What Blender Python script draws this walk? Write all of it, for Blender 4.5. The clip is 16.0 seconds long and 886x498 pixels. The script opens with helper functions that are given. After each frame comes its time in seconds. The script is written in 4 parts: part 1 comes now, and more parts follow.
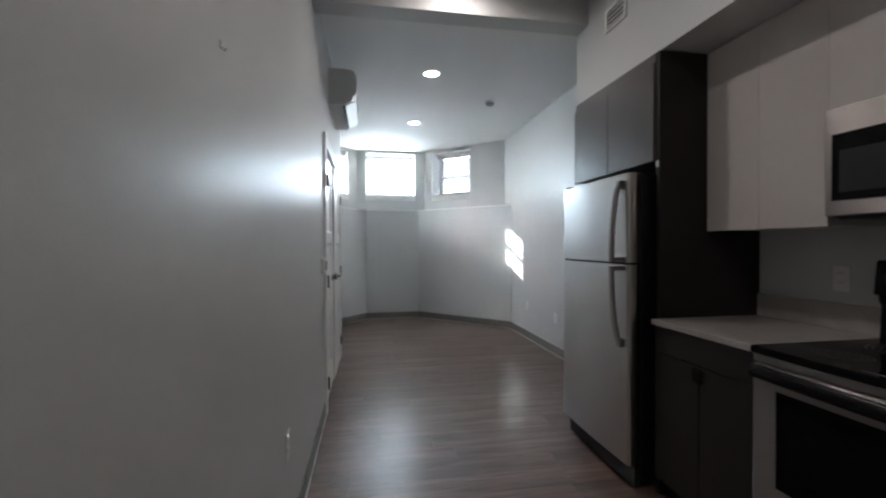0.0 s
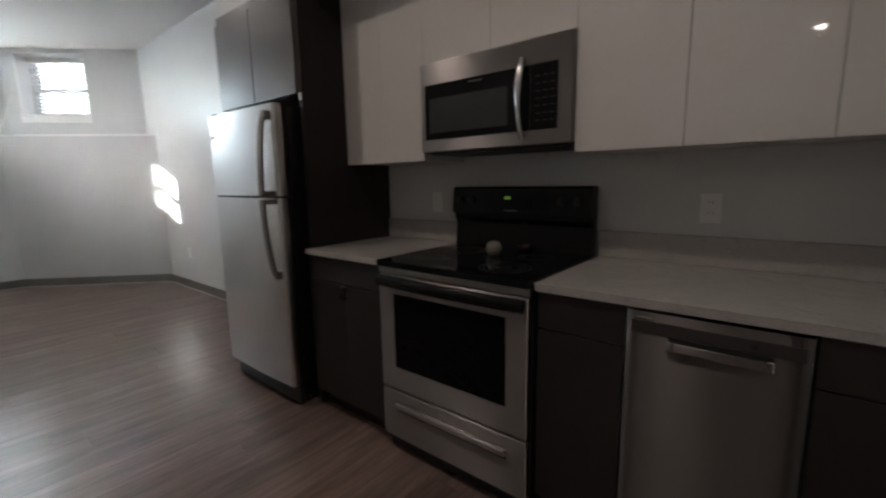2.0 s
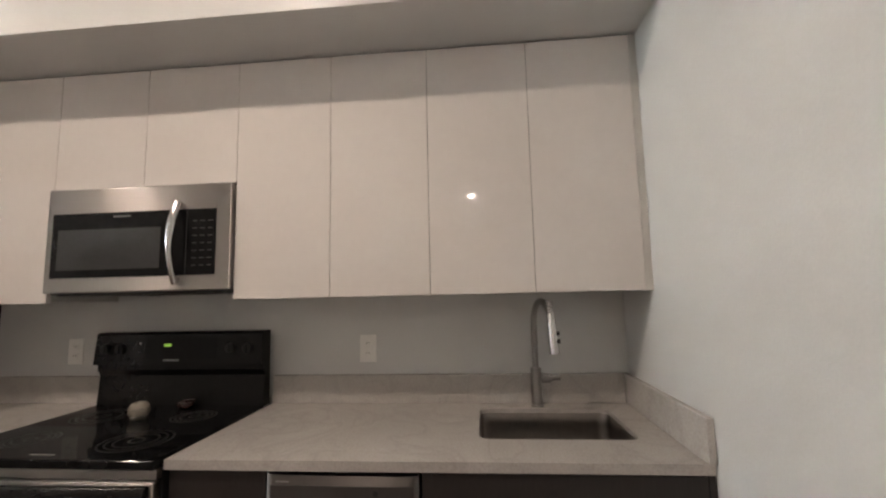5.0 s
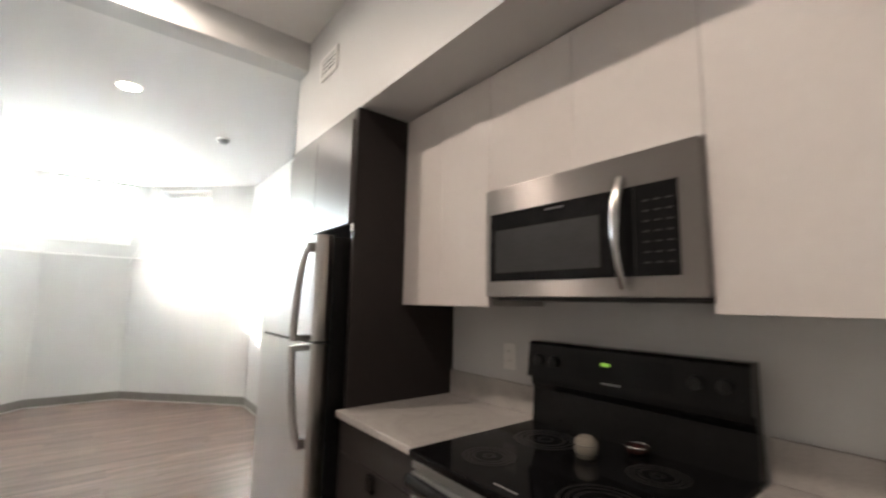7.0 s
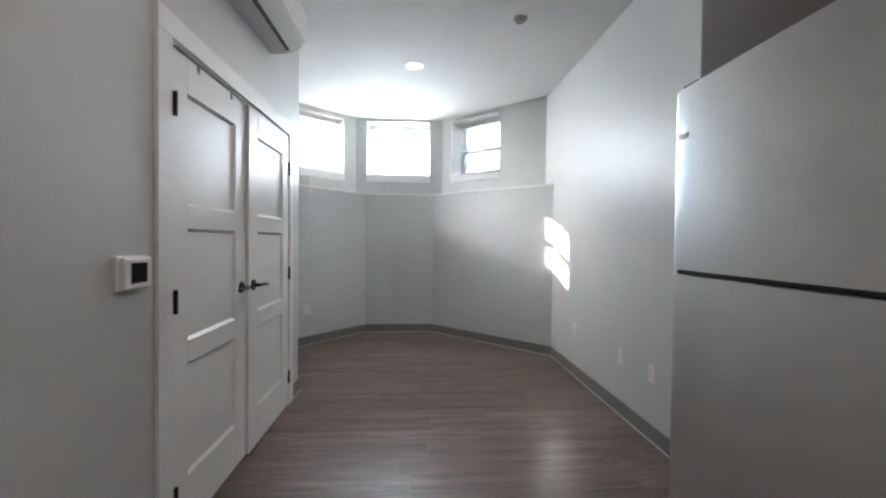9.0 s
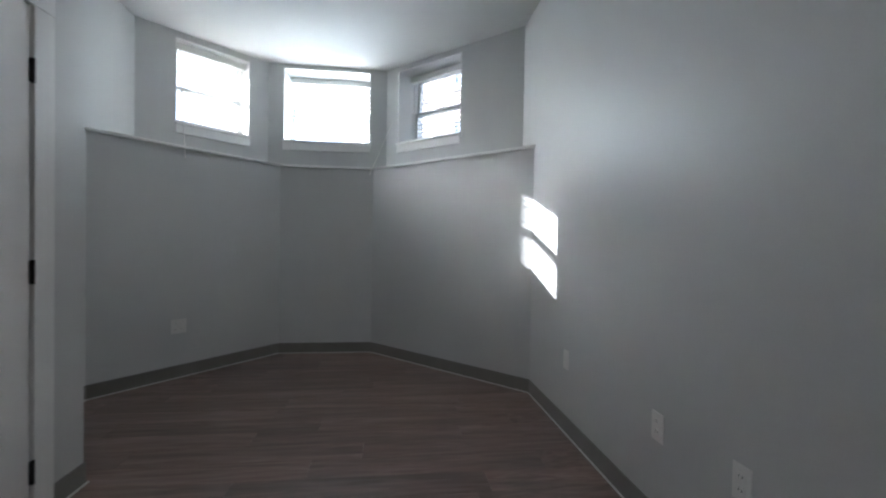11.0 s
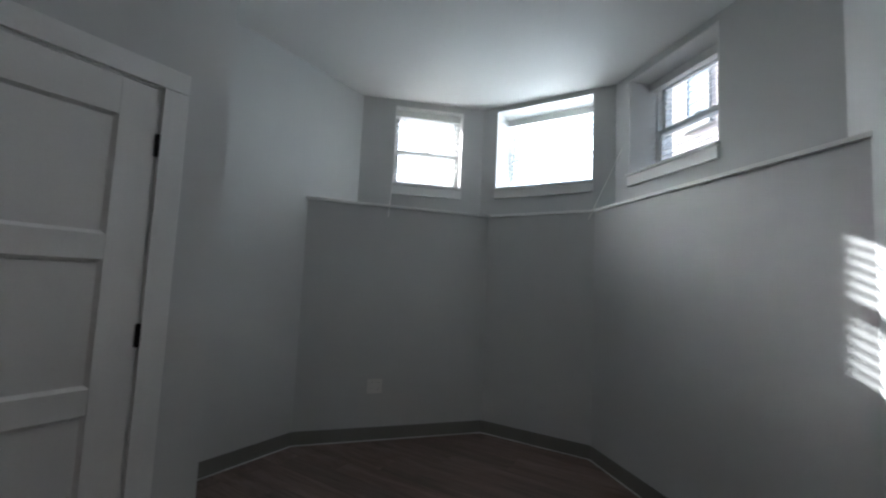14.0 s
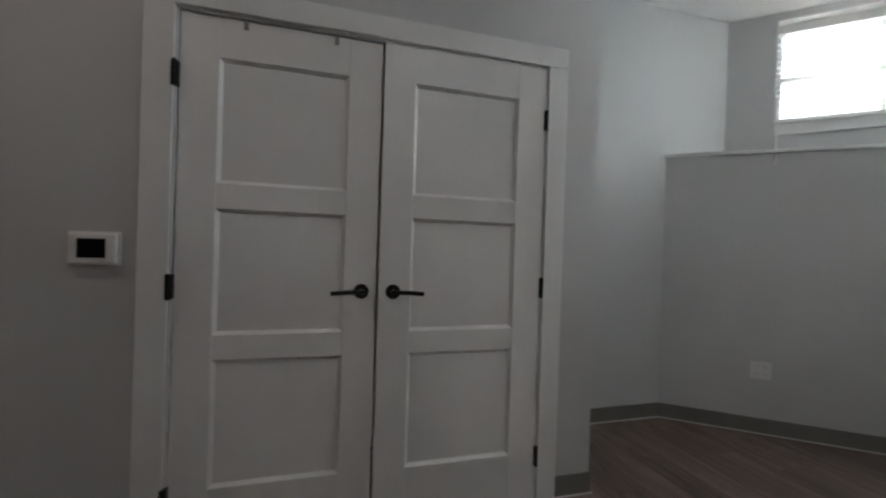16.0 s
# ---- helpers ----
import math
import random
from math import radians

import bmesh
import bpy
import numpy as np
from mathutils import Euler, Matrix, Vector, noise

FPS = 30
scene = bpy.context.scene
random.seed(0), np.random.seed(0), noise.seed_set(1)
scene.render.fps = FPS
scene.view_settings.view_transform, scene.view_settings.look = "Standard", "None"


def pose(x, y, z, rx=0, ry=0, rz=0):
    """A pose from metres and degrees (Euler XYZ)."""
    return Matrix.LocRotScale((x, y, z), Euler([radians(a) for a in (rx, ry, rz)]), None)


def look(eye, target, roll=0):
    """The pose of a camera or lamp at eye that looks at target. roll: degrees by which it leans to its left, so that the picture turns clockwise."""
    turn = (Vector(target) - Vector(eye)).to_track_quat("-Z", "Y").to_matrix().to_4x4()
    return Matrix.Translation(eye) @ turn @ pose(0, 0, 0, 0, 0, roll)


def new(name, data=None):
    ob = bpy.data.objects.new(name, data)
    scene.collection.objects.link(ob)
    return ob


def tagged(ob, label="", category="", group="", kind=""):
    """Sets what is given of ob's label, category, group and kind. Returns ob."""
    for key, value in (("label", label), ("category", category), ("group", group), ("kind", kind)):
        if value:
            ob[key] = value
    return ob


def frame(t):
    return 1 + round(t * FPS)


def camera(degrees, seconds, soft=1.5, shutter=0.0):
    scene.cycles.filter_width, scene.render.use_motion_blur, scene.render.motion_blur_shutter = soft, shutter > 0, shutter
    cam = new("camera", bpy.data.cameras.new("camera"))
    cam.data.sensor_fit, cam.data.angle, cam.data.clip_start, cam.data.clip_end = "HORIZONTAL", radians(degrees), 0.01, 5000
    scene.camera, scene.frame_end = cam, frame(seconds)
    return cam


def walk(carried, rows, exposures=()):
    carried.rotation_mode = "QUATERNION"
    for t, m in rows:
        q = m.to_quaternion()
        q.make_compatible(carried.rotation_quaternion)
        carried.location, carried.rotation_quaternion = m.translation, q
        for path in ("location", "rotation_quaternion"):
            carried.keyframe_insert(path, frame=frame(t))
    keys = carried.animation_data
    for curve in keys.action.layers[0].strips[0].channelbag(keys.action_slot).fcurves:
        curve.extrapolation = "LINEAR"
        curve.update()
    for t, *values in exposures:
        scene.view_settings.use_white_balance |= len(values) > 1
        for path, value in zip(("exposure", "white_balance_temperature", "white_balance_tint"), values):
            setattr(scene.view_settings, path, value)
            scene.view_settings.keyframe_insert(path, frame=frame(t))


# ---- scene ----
cam = camera(92.7, 16.0, soft=2.2, shutter=0.3)
PATH = [
    (0, (0.04, -0.032, 1.303), (0.383, 1.938, 1.282), -0.2),
    (0.5, (0.092, -0.028, 1.300), (0.715, 1.874, 1.257), -1.0),
    (1, (0.121, -0.042, 1.3), (1.047, 1.728, 1.197), -0.5),
    (1.5, (0.144, -0.037, 1.304), (1.367, 1.529, 1.079), -0.9),
    (2, (0.181, -0.087, 1.267), (1.714, 1.158, 0.95), -1.0),
    (2.5, (0.21, -0.149, 1.26), (1.955, 0.769, 0.923), -0.9),
    (3, (0.244, -0.227, 1.262), (2.124, 0.365, 0.922), -1.1),
    (3.2, (0.253, -0.286, 1.271), (2.167, 0.185, 0.928), -1.5),
    (5.3, (0.287, -0.36, 1.376), (2.254, -0.139, 1.665), -1.1),
    (5.5, (0.282, -0.328, 1.38), (2.232, 0.041, 1.626), -0.6),
    (6, (0.321, -0.191, 1.359), (2.147, 0.606, 1.53), 0.1),
    (6.5, (0.525, -0.037, 1.386), (2.121, 1.135, 1.667), 0.2),
    (7, (0.649, 0.173, 1.384), (1.882, 1.728, 1.633), 1.1),
    (7.5, (0.658, 0.515, 1.328), (1.385, 2.378, 1.384), 0.7),
    (8, (0.653, 0.841, 1.274), (0.884, 2.827, 1.234), 0.2),
    (8.2, (0.657, 0.988, 1.277), (0.8, 2.983, 1.25), 0.2),
    (10.3, (0.812, 2.602, 1.22), (0.944, 4.596, 1.157), 0.9),
    (10.5, (0.901, 2.733, 1.198), (1.098, 4.724, 1.197), 1.5),
    (11, (1.114, 3.062, 1.164), (1.357, 5.047, 1.131), 1.0),
    (11.5, (1.383, 3.405, 1.206), (1.558, 5.397, 1.245), 2.4),
    (12, (1.582, 3.742, 1.208), (1.875, 5.719, 1.281), 3.6),
    (12.5, (1.734, 4.006, 1.24), (1.861, 5.995, 1.397), 3.2),
    (13, (1.77, 4.142, 1.295), (1.336, 6.078, 1.549), 1.8),
    (13.5, (1.711, 4.097, 1.291), (0.911, 5.917, 1.508), 2.0),
    (14, (1.672, 4.078, 1.283), (0.614, 5.767, 1.446), 2.6),
    (14.5, (1.659, 4.04, 1.253), (0.369, 5.567, 1.324), 2.7),
    (15, (1.604, 4.003, 1.235), (0.044, 5.254, 1.265), 2.4),
    (15.5, (1.553, 3.922, 1.236), (-0.235, 4.818, 1.229), 2.0),
    (16, (1.491, 3.883, 1.196), (-0.425, 4.457, 1.187), 1.8),
]
EXPOSURES = [(0.0, 3.7, 5750, 8), (1.0, 3.55, 5800, 8), (1.5, 3.4, 5900, 9), (2.0, 3.8, 6150, 10), (2.5, 4.6, 6300, 10), (3.0, 5.1, 6450, 10), (5.3, 5.4, 6650, 10), (6.0, 5.35, 6650, 10),
             (6.5, 5.4, 6600, 10), (7.0, 5.4, 6500, 10), (7.5, 5.2, 6350, 10), (8.0, 4.65, 6150, 10), (10.3, 3.5, 5850, 10), (11.0, 2.95, 5750, 10), (12.0, 2.5, 5750, 9), (13.0, 2.3, 5750, 9),
             (14.5, 2.25, 5850, 10), (16.0, 2.9, 6150, 12)]
walk(cam, [(t, look(eye, target, roll)) for t, eye, target, roll in PATH], EXPOSURES)

# ---- world, sun, lamps ----
SUN_AZ = math.atan2(-0.895, 0.446)
SUN_EL = radians(23.5)
world = bpy.data.worlds.new("world")
scene.world = world
world.use_nodes = True
wn = world.node_tree.nodes
sky = wn.new("ShaderNodeTexSky")
sky.sky_type, sky.sun_disc = "NISHITA", False
sky.sun_elevation, sky.sun_rotation = SUN_EL, SUN_AZ
world.node_tree.links.new(sky.outputs[0], wn["Background"].inputs[0])
wn["Background"].inputs[1].default_value = 0.12

sun = new("sun", bpy.data.lights.new("sun", "SUN"))
sun.data.energy, sun.data.angle, sun.data.color = 3.2, radians(0.45), (1.0, 0.95, 0.88)
sun.matrix_world = look((-8.95, 4.46 + 7, 10 * math.tan(SUN_EL)), (0, 7, 0))

KITCHEN_W, LIVING_W = 0.30, 0.03
CEIL = 2.99


def down_lamp(x, y, watts, colour, spread):
    lamp = new("downlight_lamp", bpy.data.lights.new("downlight_lamp", "AREA"))
    lamp.data.shape, lamp.data.size, lamp.data.energy, lamp.data.color = "DISK", 0.11, watts, colour
    lamp.data.spread = radians(spread)
    lamp.matrix_world = pose(x, y, CEIL - 0.022)


LAMPS = [(0.59, 0.50, KITCHEN_W, (1, 0.80, 0.67)), (0.59, 2.40, KITCHEN_W, (1, 0.80, 0.67)), (-3.5, -0.22, KITCHEN_W, (1, 0.80, 0.67)),
         (0.65, 4.10, LIVING_W, (1, 0.92, 0.85)), (0.65, 5.80, LIVING_W, (1, 0.92, 0.85))]
for lx, ly, lw, lc in LAMPS:
    down_lamp(lx, ly, lw, lc, 170)


# ---- materials ----
def material(name, colour, rough=0.5, metal=0.0, spec=0.5):
    m = bpy.data.materials.new(name)
    m.use_nodes = True
    b = m.node_tree.nodes["Principled BSDF"]
    b.inputs["Base Color"].default_value = (*colour, 1)
    b.inputs["Roughness"].default_value = rough
    b.inputs["Metallic"].default_value = metal
    b.inputs["Specular IOR Level"].default_value = spec
    return m, m.node_tree, b


def noise_node(nt, scale, detail=3.0, stretch=(1, 1, 1), coords="Object"):
    tc, mp, nz = nt.nodes.new("ShaderNodeTexCoord"), nt.nodes.new("ShaderNodeMapping"), nt.nodes.new("ShaderNodeTexNoise")
    mp.inputs["Scale"].default_value = stretch
    nz.inputs["Scale"].default_value, nz.inputs["Detail"].default_value = scale, detail
    nt.links.new(tc.outputs[coords], mp.inputs["Vector"])
    nt.links.new(mp.outputs[0], nz.inputs["Vector"])
    return nz


def ramp(nt, fac, stops):
    r = nt.nodes.new("ShaderNodeValToRGB")
    r.color_ramp.elements[0].position, r.color_ramp.elements[0].color = stops[0][0], (*stops[0][1], 1)
    r.color_ramp.elements[1].position, r.color_ramp.elements[1].color = stops[-1][0], (*stops[-1][1], 1)
    for p, c in stops[1:-1]:
        r.color_ramp.elements.new(p).color = (*c, 1)
    nt.links.new(fac, r.inputs[0])
    return r


def bump(nt, b, fac, strength, distance):
    n = nt.nodes.new("ShaderNodeBump")
    n.inputs["Strength"].default_value, n.inputs["Distance"].default_value = strength, distance
    nt.links.new(fac, n.inputs["Height"])
    nt.links.new(n.outputs[0], b.inputs["Normal"])


def shade(c, k):
    return tuple(min(1, v * k) for v in c)


def mottled(name, colour, rough, metal=0.0, spec=0.5, big=1.5, fine=60, amount=0.06, relief=0.1, depth=0.001, rough_var=0.06, stretch=(1, 1, 1)):
    """Paint, laminate or metal with soft stains and a fine grain."""
    m, nt, b = material(name, colour, rough, metal, spec)
    n1, n2 = noise_node(nt, big, 4), noise_node(nt, fine, 2, stretch)
    mix = nt.nodes.new("ShaderNodeMath")
    mix.operation = "MULTIPLY_ADD"
    mix.inputs[1].default_value = 0.5
    half = nt.nodes.new("ShaderNodeMath")
    half.operation, half.inputs[1].default_value = "MULTIPLY", 0.5
    nt.links.new(n2.outputs[0], half.inputs[0])
    nt.links.new(n1.outputs[0], mix.inputs[0])
    nt.links.new(half.outputs[0], mix.inputs[2])
    r = ramp(nt, mix.outputs[0], [(0.3, shade(colour, 1 - amount)), (0.7, shade(colour, 1 + amount))])
    nt.links.new(r.outputs[0], b.inputs["Base Color"])
    rr = nt.nodes.new("ShaderNodeMapRange")
    rr.inputs["To Min"].default_value, rr.inputs["To Max"].default_value = max(0.02, rough - rough_var), rough + rough_var
    nt.links.new(n1.outputs[0], rr.inputs["Value"])
    nt.links.new(rr.outputs[0], b.inputs["Roughness"])
    if relief:
        bump(nt, b, n2.outputs[0], relief, depth)
    return m


WALL = mottled("wall_paint", (0.62, 0.625, 0.62), 0.42, spec=0.42, big=0.9, fine=140, amount=0.03, relief=0.18, depth=0.0015)
CEILING = mottled("ceiling_paint", (0.84, 0.84, 0.83), 0.8, spec=0.25, big=0.8, fine=160, amount=0.02, relief=0.12, depth=0.001)
TRIM = mottled("trim_paint", (0.83, 0.83, 0.82), 0.35, big=2, fine=90, amount=0.03, relief=0.06)
DOOR = mottled("door_paint", (0.85, 0.84, 0.825), 0.38, big=2.5, fine=120, amount=0.03, relief=0.08)
BASE = mottled("vinyl_base", (0.20, 0.195, 0.18), 0.45, big=3, fine=90, amount=0.08, relief=0.06)
CAULK = mottled("caulk", (0.72, 0.72, 0.70), 0.5, big=6, fine=40, amount=0.15)
DARK = mottled("dark_laminate", (0.031, 0.027, 0.026), 0.42, spec=0.3, big=4, fine=30, amount=0.16, relief=0.1, stretch=(10, 10, 0.6))
PANEL = mottled("dark_panel", (0.022, 0.018, 0.017), 0.55, spec=0.25, big=4, fine=30, amount=0.16, relief=0.1, stretch=(10, 10, 0.6))
FRIDGE_CAB = mottled("taupe_laminate", (0.085, 0.074, 0.07), 0.30, big=4, fine=30, amount=0.12, relief=0.05, stretch=(10, 10, 0.6))
GLOSS = mottled("gloss_white_laminate", (0.70, 0.66, 0.635), 0.025, big=1.2, fine=40, amount=0.02, relief=0.0, rough_var=0.01)
CABINSIDE = mottled("white_melamine", (0.62, 0.6, 0.57), 0.45, amount=0.03)
STEEL = mottled("brushed_steel", (0.38, 0.36, 0.345), 0.40, metal=1.0, big=2.5, fine=40, amount=0.08, relief=0.05, stretch=(8, 1, 60), rough_var=0.08)
STEEL_FRIDGE = mottled("fridge_steel", (0.55, 0.54, 0.525), 0.34, metal=1.0, big=2.5, fine=40, amount=0.08, relief=0.05, stretch=(8, 1, 60), rough_var=0.08)
# Same steel, darkened: the dishwasher's dim, shaded look is in its base colour.
STEEL_SHADED = mottled("shaded_dishwasher_steel", (0.20, 0.188, 0.18), 0.40, metal=1.0, big=1.2, fine=40, amount=0.03, relief=0.0, rough_var=0.01)
CHROME = mottled("chrome", (0.62, 0.61, 0.60), 0.16, metal=1.0, big=5, fine=30, amount=0.04, relief=0.0)
BLACK = mottled("black_enamel", (0.008, 0.008, 0.008), 0.22, spec=0.2, big=3, fine=50, amount=0.3, relief=0.04)
BLACKM = mottled("black_plastic", (0.018, 0.018, 0.018), 0.5, big=3, fine=80, amount=0.3, relief=0.1)
GLASSB = mottled("black_glass", (0.006, 0.006, 0.0065), 0.06, spec=0.13, big=2, fine=20, amount=0.4, relief=0.0, rough_var=0.03)
MESHG = mottled("meshed_glass", (0.035, 0.035, 0.036), 0.15, spec=0.35, big=3, fine=400, amount=0.3, relief=0.0)
PRINT = mottled("dim_print", (0.024, 0.024, 0.024), 0.5, amount=0.05)
RING = mottled("ring_print", (0.026, 0.025, 0.024), 0.3, amount=0.2)
# Pale blue base colour paints the sky's reflection into the house panes.
SKYPANE = mottled("sky_reflection_pane", (0.40, 0.46, 0.52), 0.12, amount=0.1, relief=0.0)
GREYD = mottled("dark_grey_plastic", (0.07, 0.07, 0.07), 0.4, amount=0.06)
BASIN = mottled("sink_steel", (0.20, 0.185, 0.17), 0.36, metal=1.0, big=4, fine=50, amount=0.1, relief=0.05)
BRONZE = mottled("dark_bronze", (0.022, 0.020, 0.019), 0.38, metal=0.6, big=8, fine=60, amount=0.2)
STRIP = mottled("strip_plastic", (0.045, 0.041, 0.039), 0.4, big=6, fine=60, amount=0.05)
GLAZE = mottled("cream_glaze", (0.24, 0.22, 0.185), 0.12, big=20, fine=120, amount=0.12, relief=0.02)
REDGLASS = mottled("dark_red_glass", (0.028, 0.011, 0.010), 0.1, big=12, fine=60, amount=0.15, relief=0.0)
WHITEP = mottled("white_plastic", (0.82, 0.81, 0.79), 0.35, big=6, fine=60, amount=0.03)
GREYP = mottled("grey_plastic", (0.30, 0.30, 0.29), 0.45, big=6, fine=60, amount=0.05)
ACP = mottled("unit_plastic", (0.66, 0.65, 0.62), 0.38, big=3, fine=90, amount=0.03)
SLAT = mottled("blind_slat", (0.78, 0.78, 0.76), 0.45, big=4, fine=60, amount=0.03)
SASH = mottled("sash_paint", (0.62, 0.64, 0.64), 0.4, big=4, fine=60, amount=0.04)
GROUND = mottled("pale_concrete", (0.60, 0.59, 0.57), 0.85, big=0.6, fine=25, amount=0.2, relief=0.3, depth=0.01)
BRICK = mottled("pale_brick", (0.46, 0.395, 0.375), 0.8, big=0.8, fine=20, amount=0.25, relief=0.3, depth=0.01)
ROOF = mottled("roofing", (0.12, 0.12, 0.12), 0.8, amount=0.2)


def brushed(m, amount):
    """Horizontal brushing: highlights spread upright."""
    nt = m.node_tree
    up = nt.nodes.new("ShaderNodeCombineXYZ")
    up.inputs[2].default_value = 1.0
    b = nt.nodes["Principled BSDF"]
    b.inputs["Anisotropic"].default_value = amount
    nt.links.new(up.outputs[0], b.inputs["Tangent"])


for steel, amount in ((STEEL, 1.0), (STEEL_SHADED, 1.0), (STEEL_FRIDGE, 0.6)):
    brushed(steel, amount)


def quartz_material():
    m, nt, b = material("quartz", (0.6, 0.57, 0.54), 0.22)
    n1, n2 = noise_node(nt, 3.2, 8), noise_node(nt, 160, 2)
    n1.inputs["Distortion"].default_value = 1.6
    r1 = ramp(nt, n1.outputs[0], [(0.38, (0.49, 0.468, 0.447)), (0.47, (0.465, 0.444, 0.424)), (0.50, (0.435, 0.413, 0.394)), (0.54, (0.475, 0.453, 0.432)), (0.75, (0.45, 0.428, 0.407))])
    r2 = ramp(nt, n2.outputs[0], [(0.35, (0.88, 0.87, 0.86)), (0.6, (1, 1, 1))])
    mx = nt.nodes.new("ShaderNodeMix")
    mx.data_type, mx.blend_type = "RGBA", "MULTIPLY"
    mx.inputs["Factor"].default_value = 1
    nt.links.new(r1.outputs[0], mx.inputs[6])
    nt.links.new(r2.outputs[0], mx.inputs[7])
    nt.links.new(mx.outputs[2], b.inputs["Base Color"])
    return m


def plank_material():
    """Grey-brown vinyl plank: tone from plank to plank, long grain and a few darker streaks."""
    m, nt, b = material("vinyl_plank", (0.2, 0.16, 0.14), 0.30, spec=0.5)
    info, tc = nt.nodes.new("ShaderNodeObjectInfo"), nt.nodes.new("ShaderNodeTexCoord")
    off, mp = nt.nodes.new("ShaderNodeVectorMath"), nt.nodes.new("ShaderNodeMapping")
    off.operation = "MULTIPLY_ADD"
    off.inputs[1].default_value = (37.0, 11.0, 5.0)
    nt.links.new(info.outputs["Random"], off.inputs[0])
    nt.links.new(tc.outputs["Object"], off.inputs[2])
    nt.links.new(off.outputs[0], mp.inputs["Vector"])
    mp.inputs["Scale"].default_value = (1.0, 9.0, 1.0)
    grain, streak = nt.nodes.new("ShaderNodeTexNoise"), nt.nodes.new("ShaderNodeTexNoise")
    grain.inputs["Scale"].default_value, grain.inputs["Detail"].default_value, grain.inputs["Distortion"].default_value = 4.2, 5, 0.8
    streak.inputs["Scale"].default_value, streak.inputs["Detail"].default_value = 1.3, 3
    nt.links.new(mp.outputs[0], grain.inputs["Vector"])
    nt.links.new(mp.outputs[0], streak.inputs["Vector"])
    r1 = ramp(nt, grain.outputs[0], [(0.25, (0.128, 0.083, 0.067)), (0.75, (0.252, 0.188, 0.164))])
    r2 = ramp(nt, streak.outputs[0], [(0.30, (0.66, 0.645, 0.635)), (0.72, (1.20, 1.19, 1.18))])
    r3 = ramp(nt, info.outputs["Random"], [(0.0, (0.80, 0.80, 0.81)), (0.5, (1.0, 0.98, 0.97)), (1.0, (1.20, 1.17, 1.15))])
    last = r1.outputs[0]
    for r in (r2, r3):
        mx = nt.nodes.new("ShaderNodeMix")
        mx.data_type, mx.blend_type = "RGBA", "MULTIPLY"
        mx.inputs["Factor"].default_value = 1
        nt.links.new(last, mx.inputs[6])
        nt.links.new(r.outputs[0], mx.inputs[7])
        last = mx.outputs[2]
    nt.links.new(last, b.inputs["Base Color"])
    return m


def glass_material():
    m, nt, b = material("window_glass", (0.95, 0.97, 0.97), 0.0)
    b.inputs["Transmission Weight"].default_value = 1.0
    b.inputs["IOR"].default_value = 1.45
    return m


def glow_material(name, colour, strength):
    m, nt, b = material(name, colour, 0.5)
    b.inputs["Emission Color"].default_value = (*colour, 1)
    b.inputs["Emission Strength"].default_value = strength
    return m


QUARTZ, PLANK, GLASS = quartz_material(), plank_material(), glass_material()
LED = glow_material("led_diffuser", (1.0, 0.90, 0.80), 3.0)
CLOCK = glow_material("clock_digits", (0.45, 0.85, 0.12), 0.009)


# ---- mesh helpers ----
def box(bm, x0, x1, y0, y1, z0, z1, bevel=0.0, seg=2):
    vs = [bm.verts.new((x, y, z)) for z in (z0, z1) for y in (y0, y1) for x in (x0, x1)]
    fs = [bm.faces.new([vs[i] for i in q]) for q in ((0, 2, 3, 1), (4, 5, 7, 6), (0, 1, 5, 4), (2, 6, 7, 3), (0, 4, 6, 2), (1, 3, 7, 5))]
    if bevel:
        bmesh.ops.bevel(bm, geom=list({e for f in fs for e in f.edges}), offset=bevel, segments=seg, affect="EDGES", profile=0.5)
    return bm


def prism(bm, plan, z0, z1):
    lo, hi = [bm.verts.new((x, y, z0)) for x, y in plan], [bm.verts.new((x, y, z1)) for x, y in plan]
    bm.faces.new(list(reversed(lo)))
    bm.faces.new(hi)
    n = len(plan)
    for i in range(n):
        bm.faces.new((lo[i], lo[(i + 1) % n], hi[(i + 1) % n], hi[i]))
    return bm


def rod(bm, a, b, r, seg=16, r2=None):
    """A round bar from a to b."""
    a, b = Vector(a), Vector(b)
    m = Matrix.Translation((a + b) / 2) @ (b - a).to_track_quat("Z", "Y").to_matrix().to_4x4()
    out = bmesh.ops.create_cone(bm, cap_ends=True, segments=seg, radius1=r, radius2=r if r2 is None else r2, depth=(b - a).length, matrix=m)
    for v in out["verts"]:
        for f in v.link_faces:
            f.smooth = len(f.verts) == 4
    return bm


def sweep(bm, path, r, seg=10, flat=1.0):
    """A tube of radius r along the path, flattened across by flat."""
    rings, pts = [], [Vector(p) for p in path]
    up = Vector((0.13, 0.21, 0.97))
    for i, p in enumerate(pts):
        d = (pts[min(i + 1, len(pts) - 1)] - pts[max(i - 1, 0)]).normalized()
        s = d.cross(up).normalized()
        u = s.cross(d).normalized()
        rings.append([bm.verts.new(p + (s * math.cos(2 * math.pi * k / seg) * flat + u * math.sin(2 * math.pi * k / seg)) * r) for k in range(seg)])
    for a, b in zip(rings, rings[1:]):
        for k in range(seg):
            bm.faces.new((a[k], a[(k + 1) % seg], b[(k + 1) % seg], b[k])).smooth = True
    bm.faces.new(list(reversed(rings[0])))
    bm.faces.new(rings[-1])
    return bm


def B(*a, **k):
    return box(bmesh.new(), *a, **k)


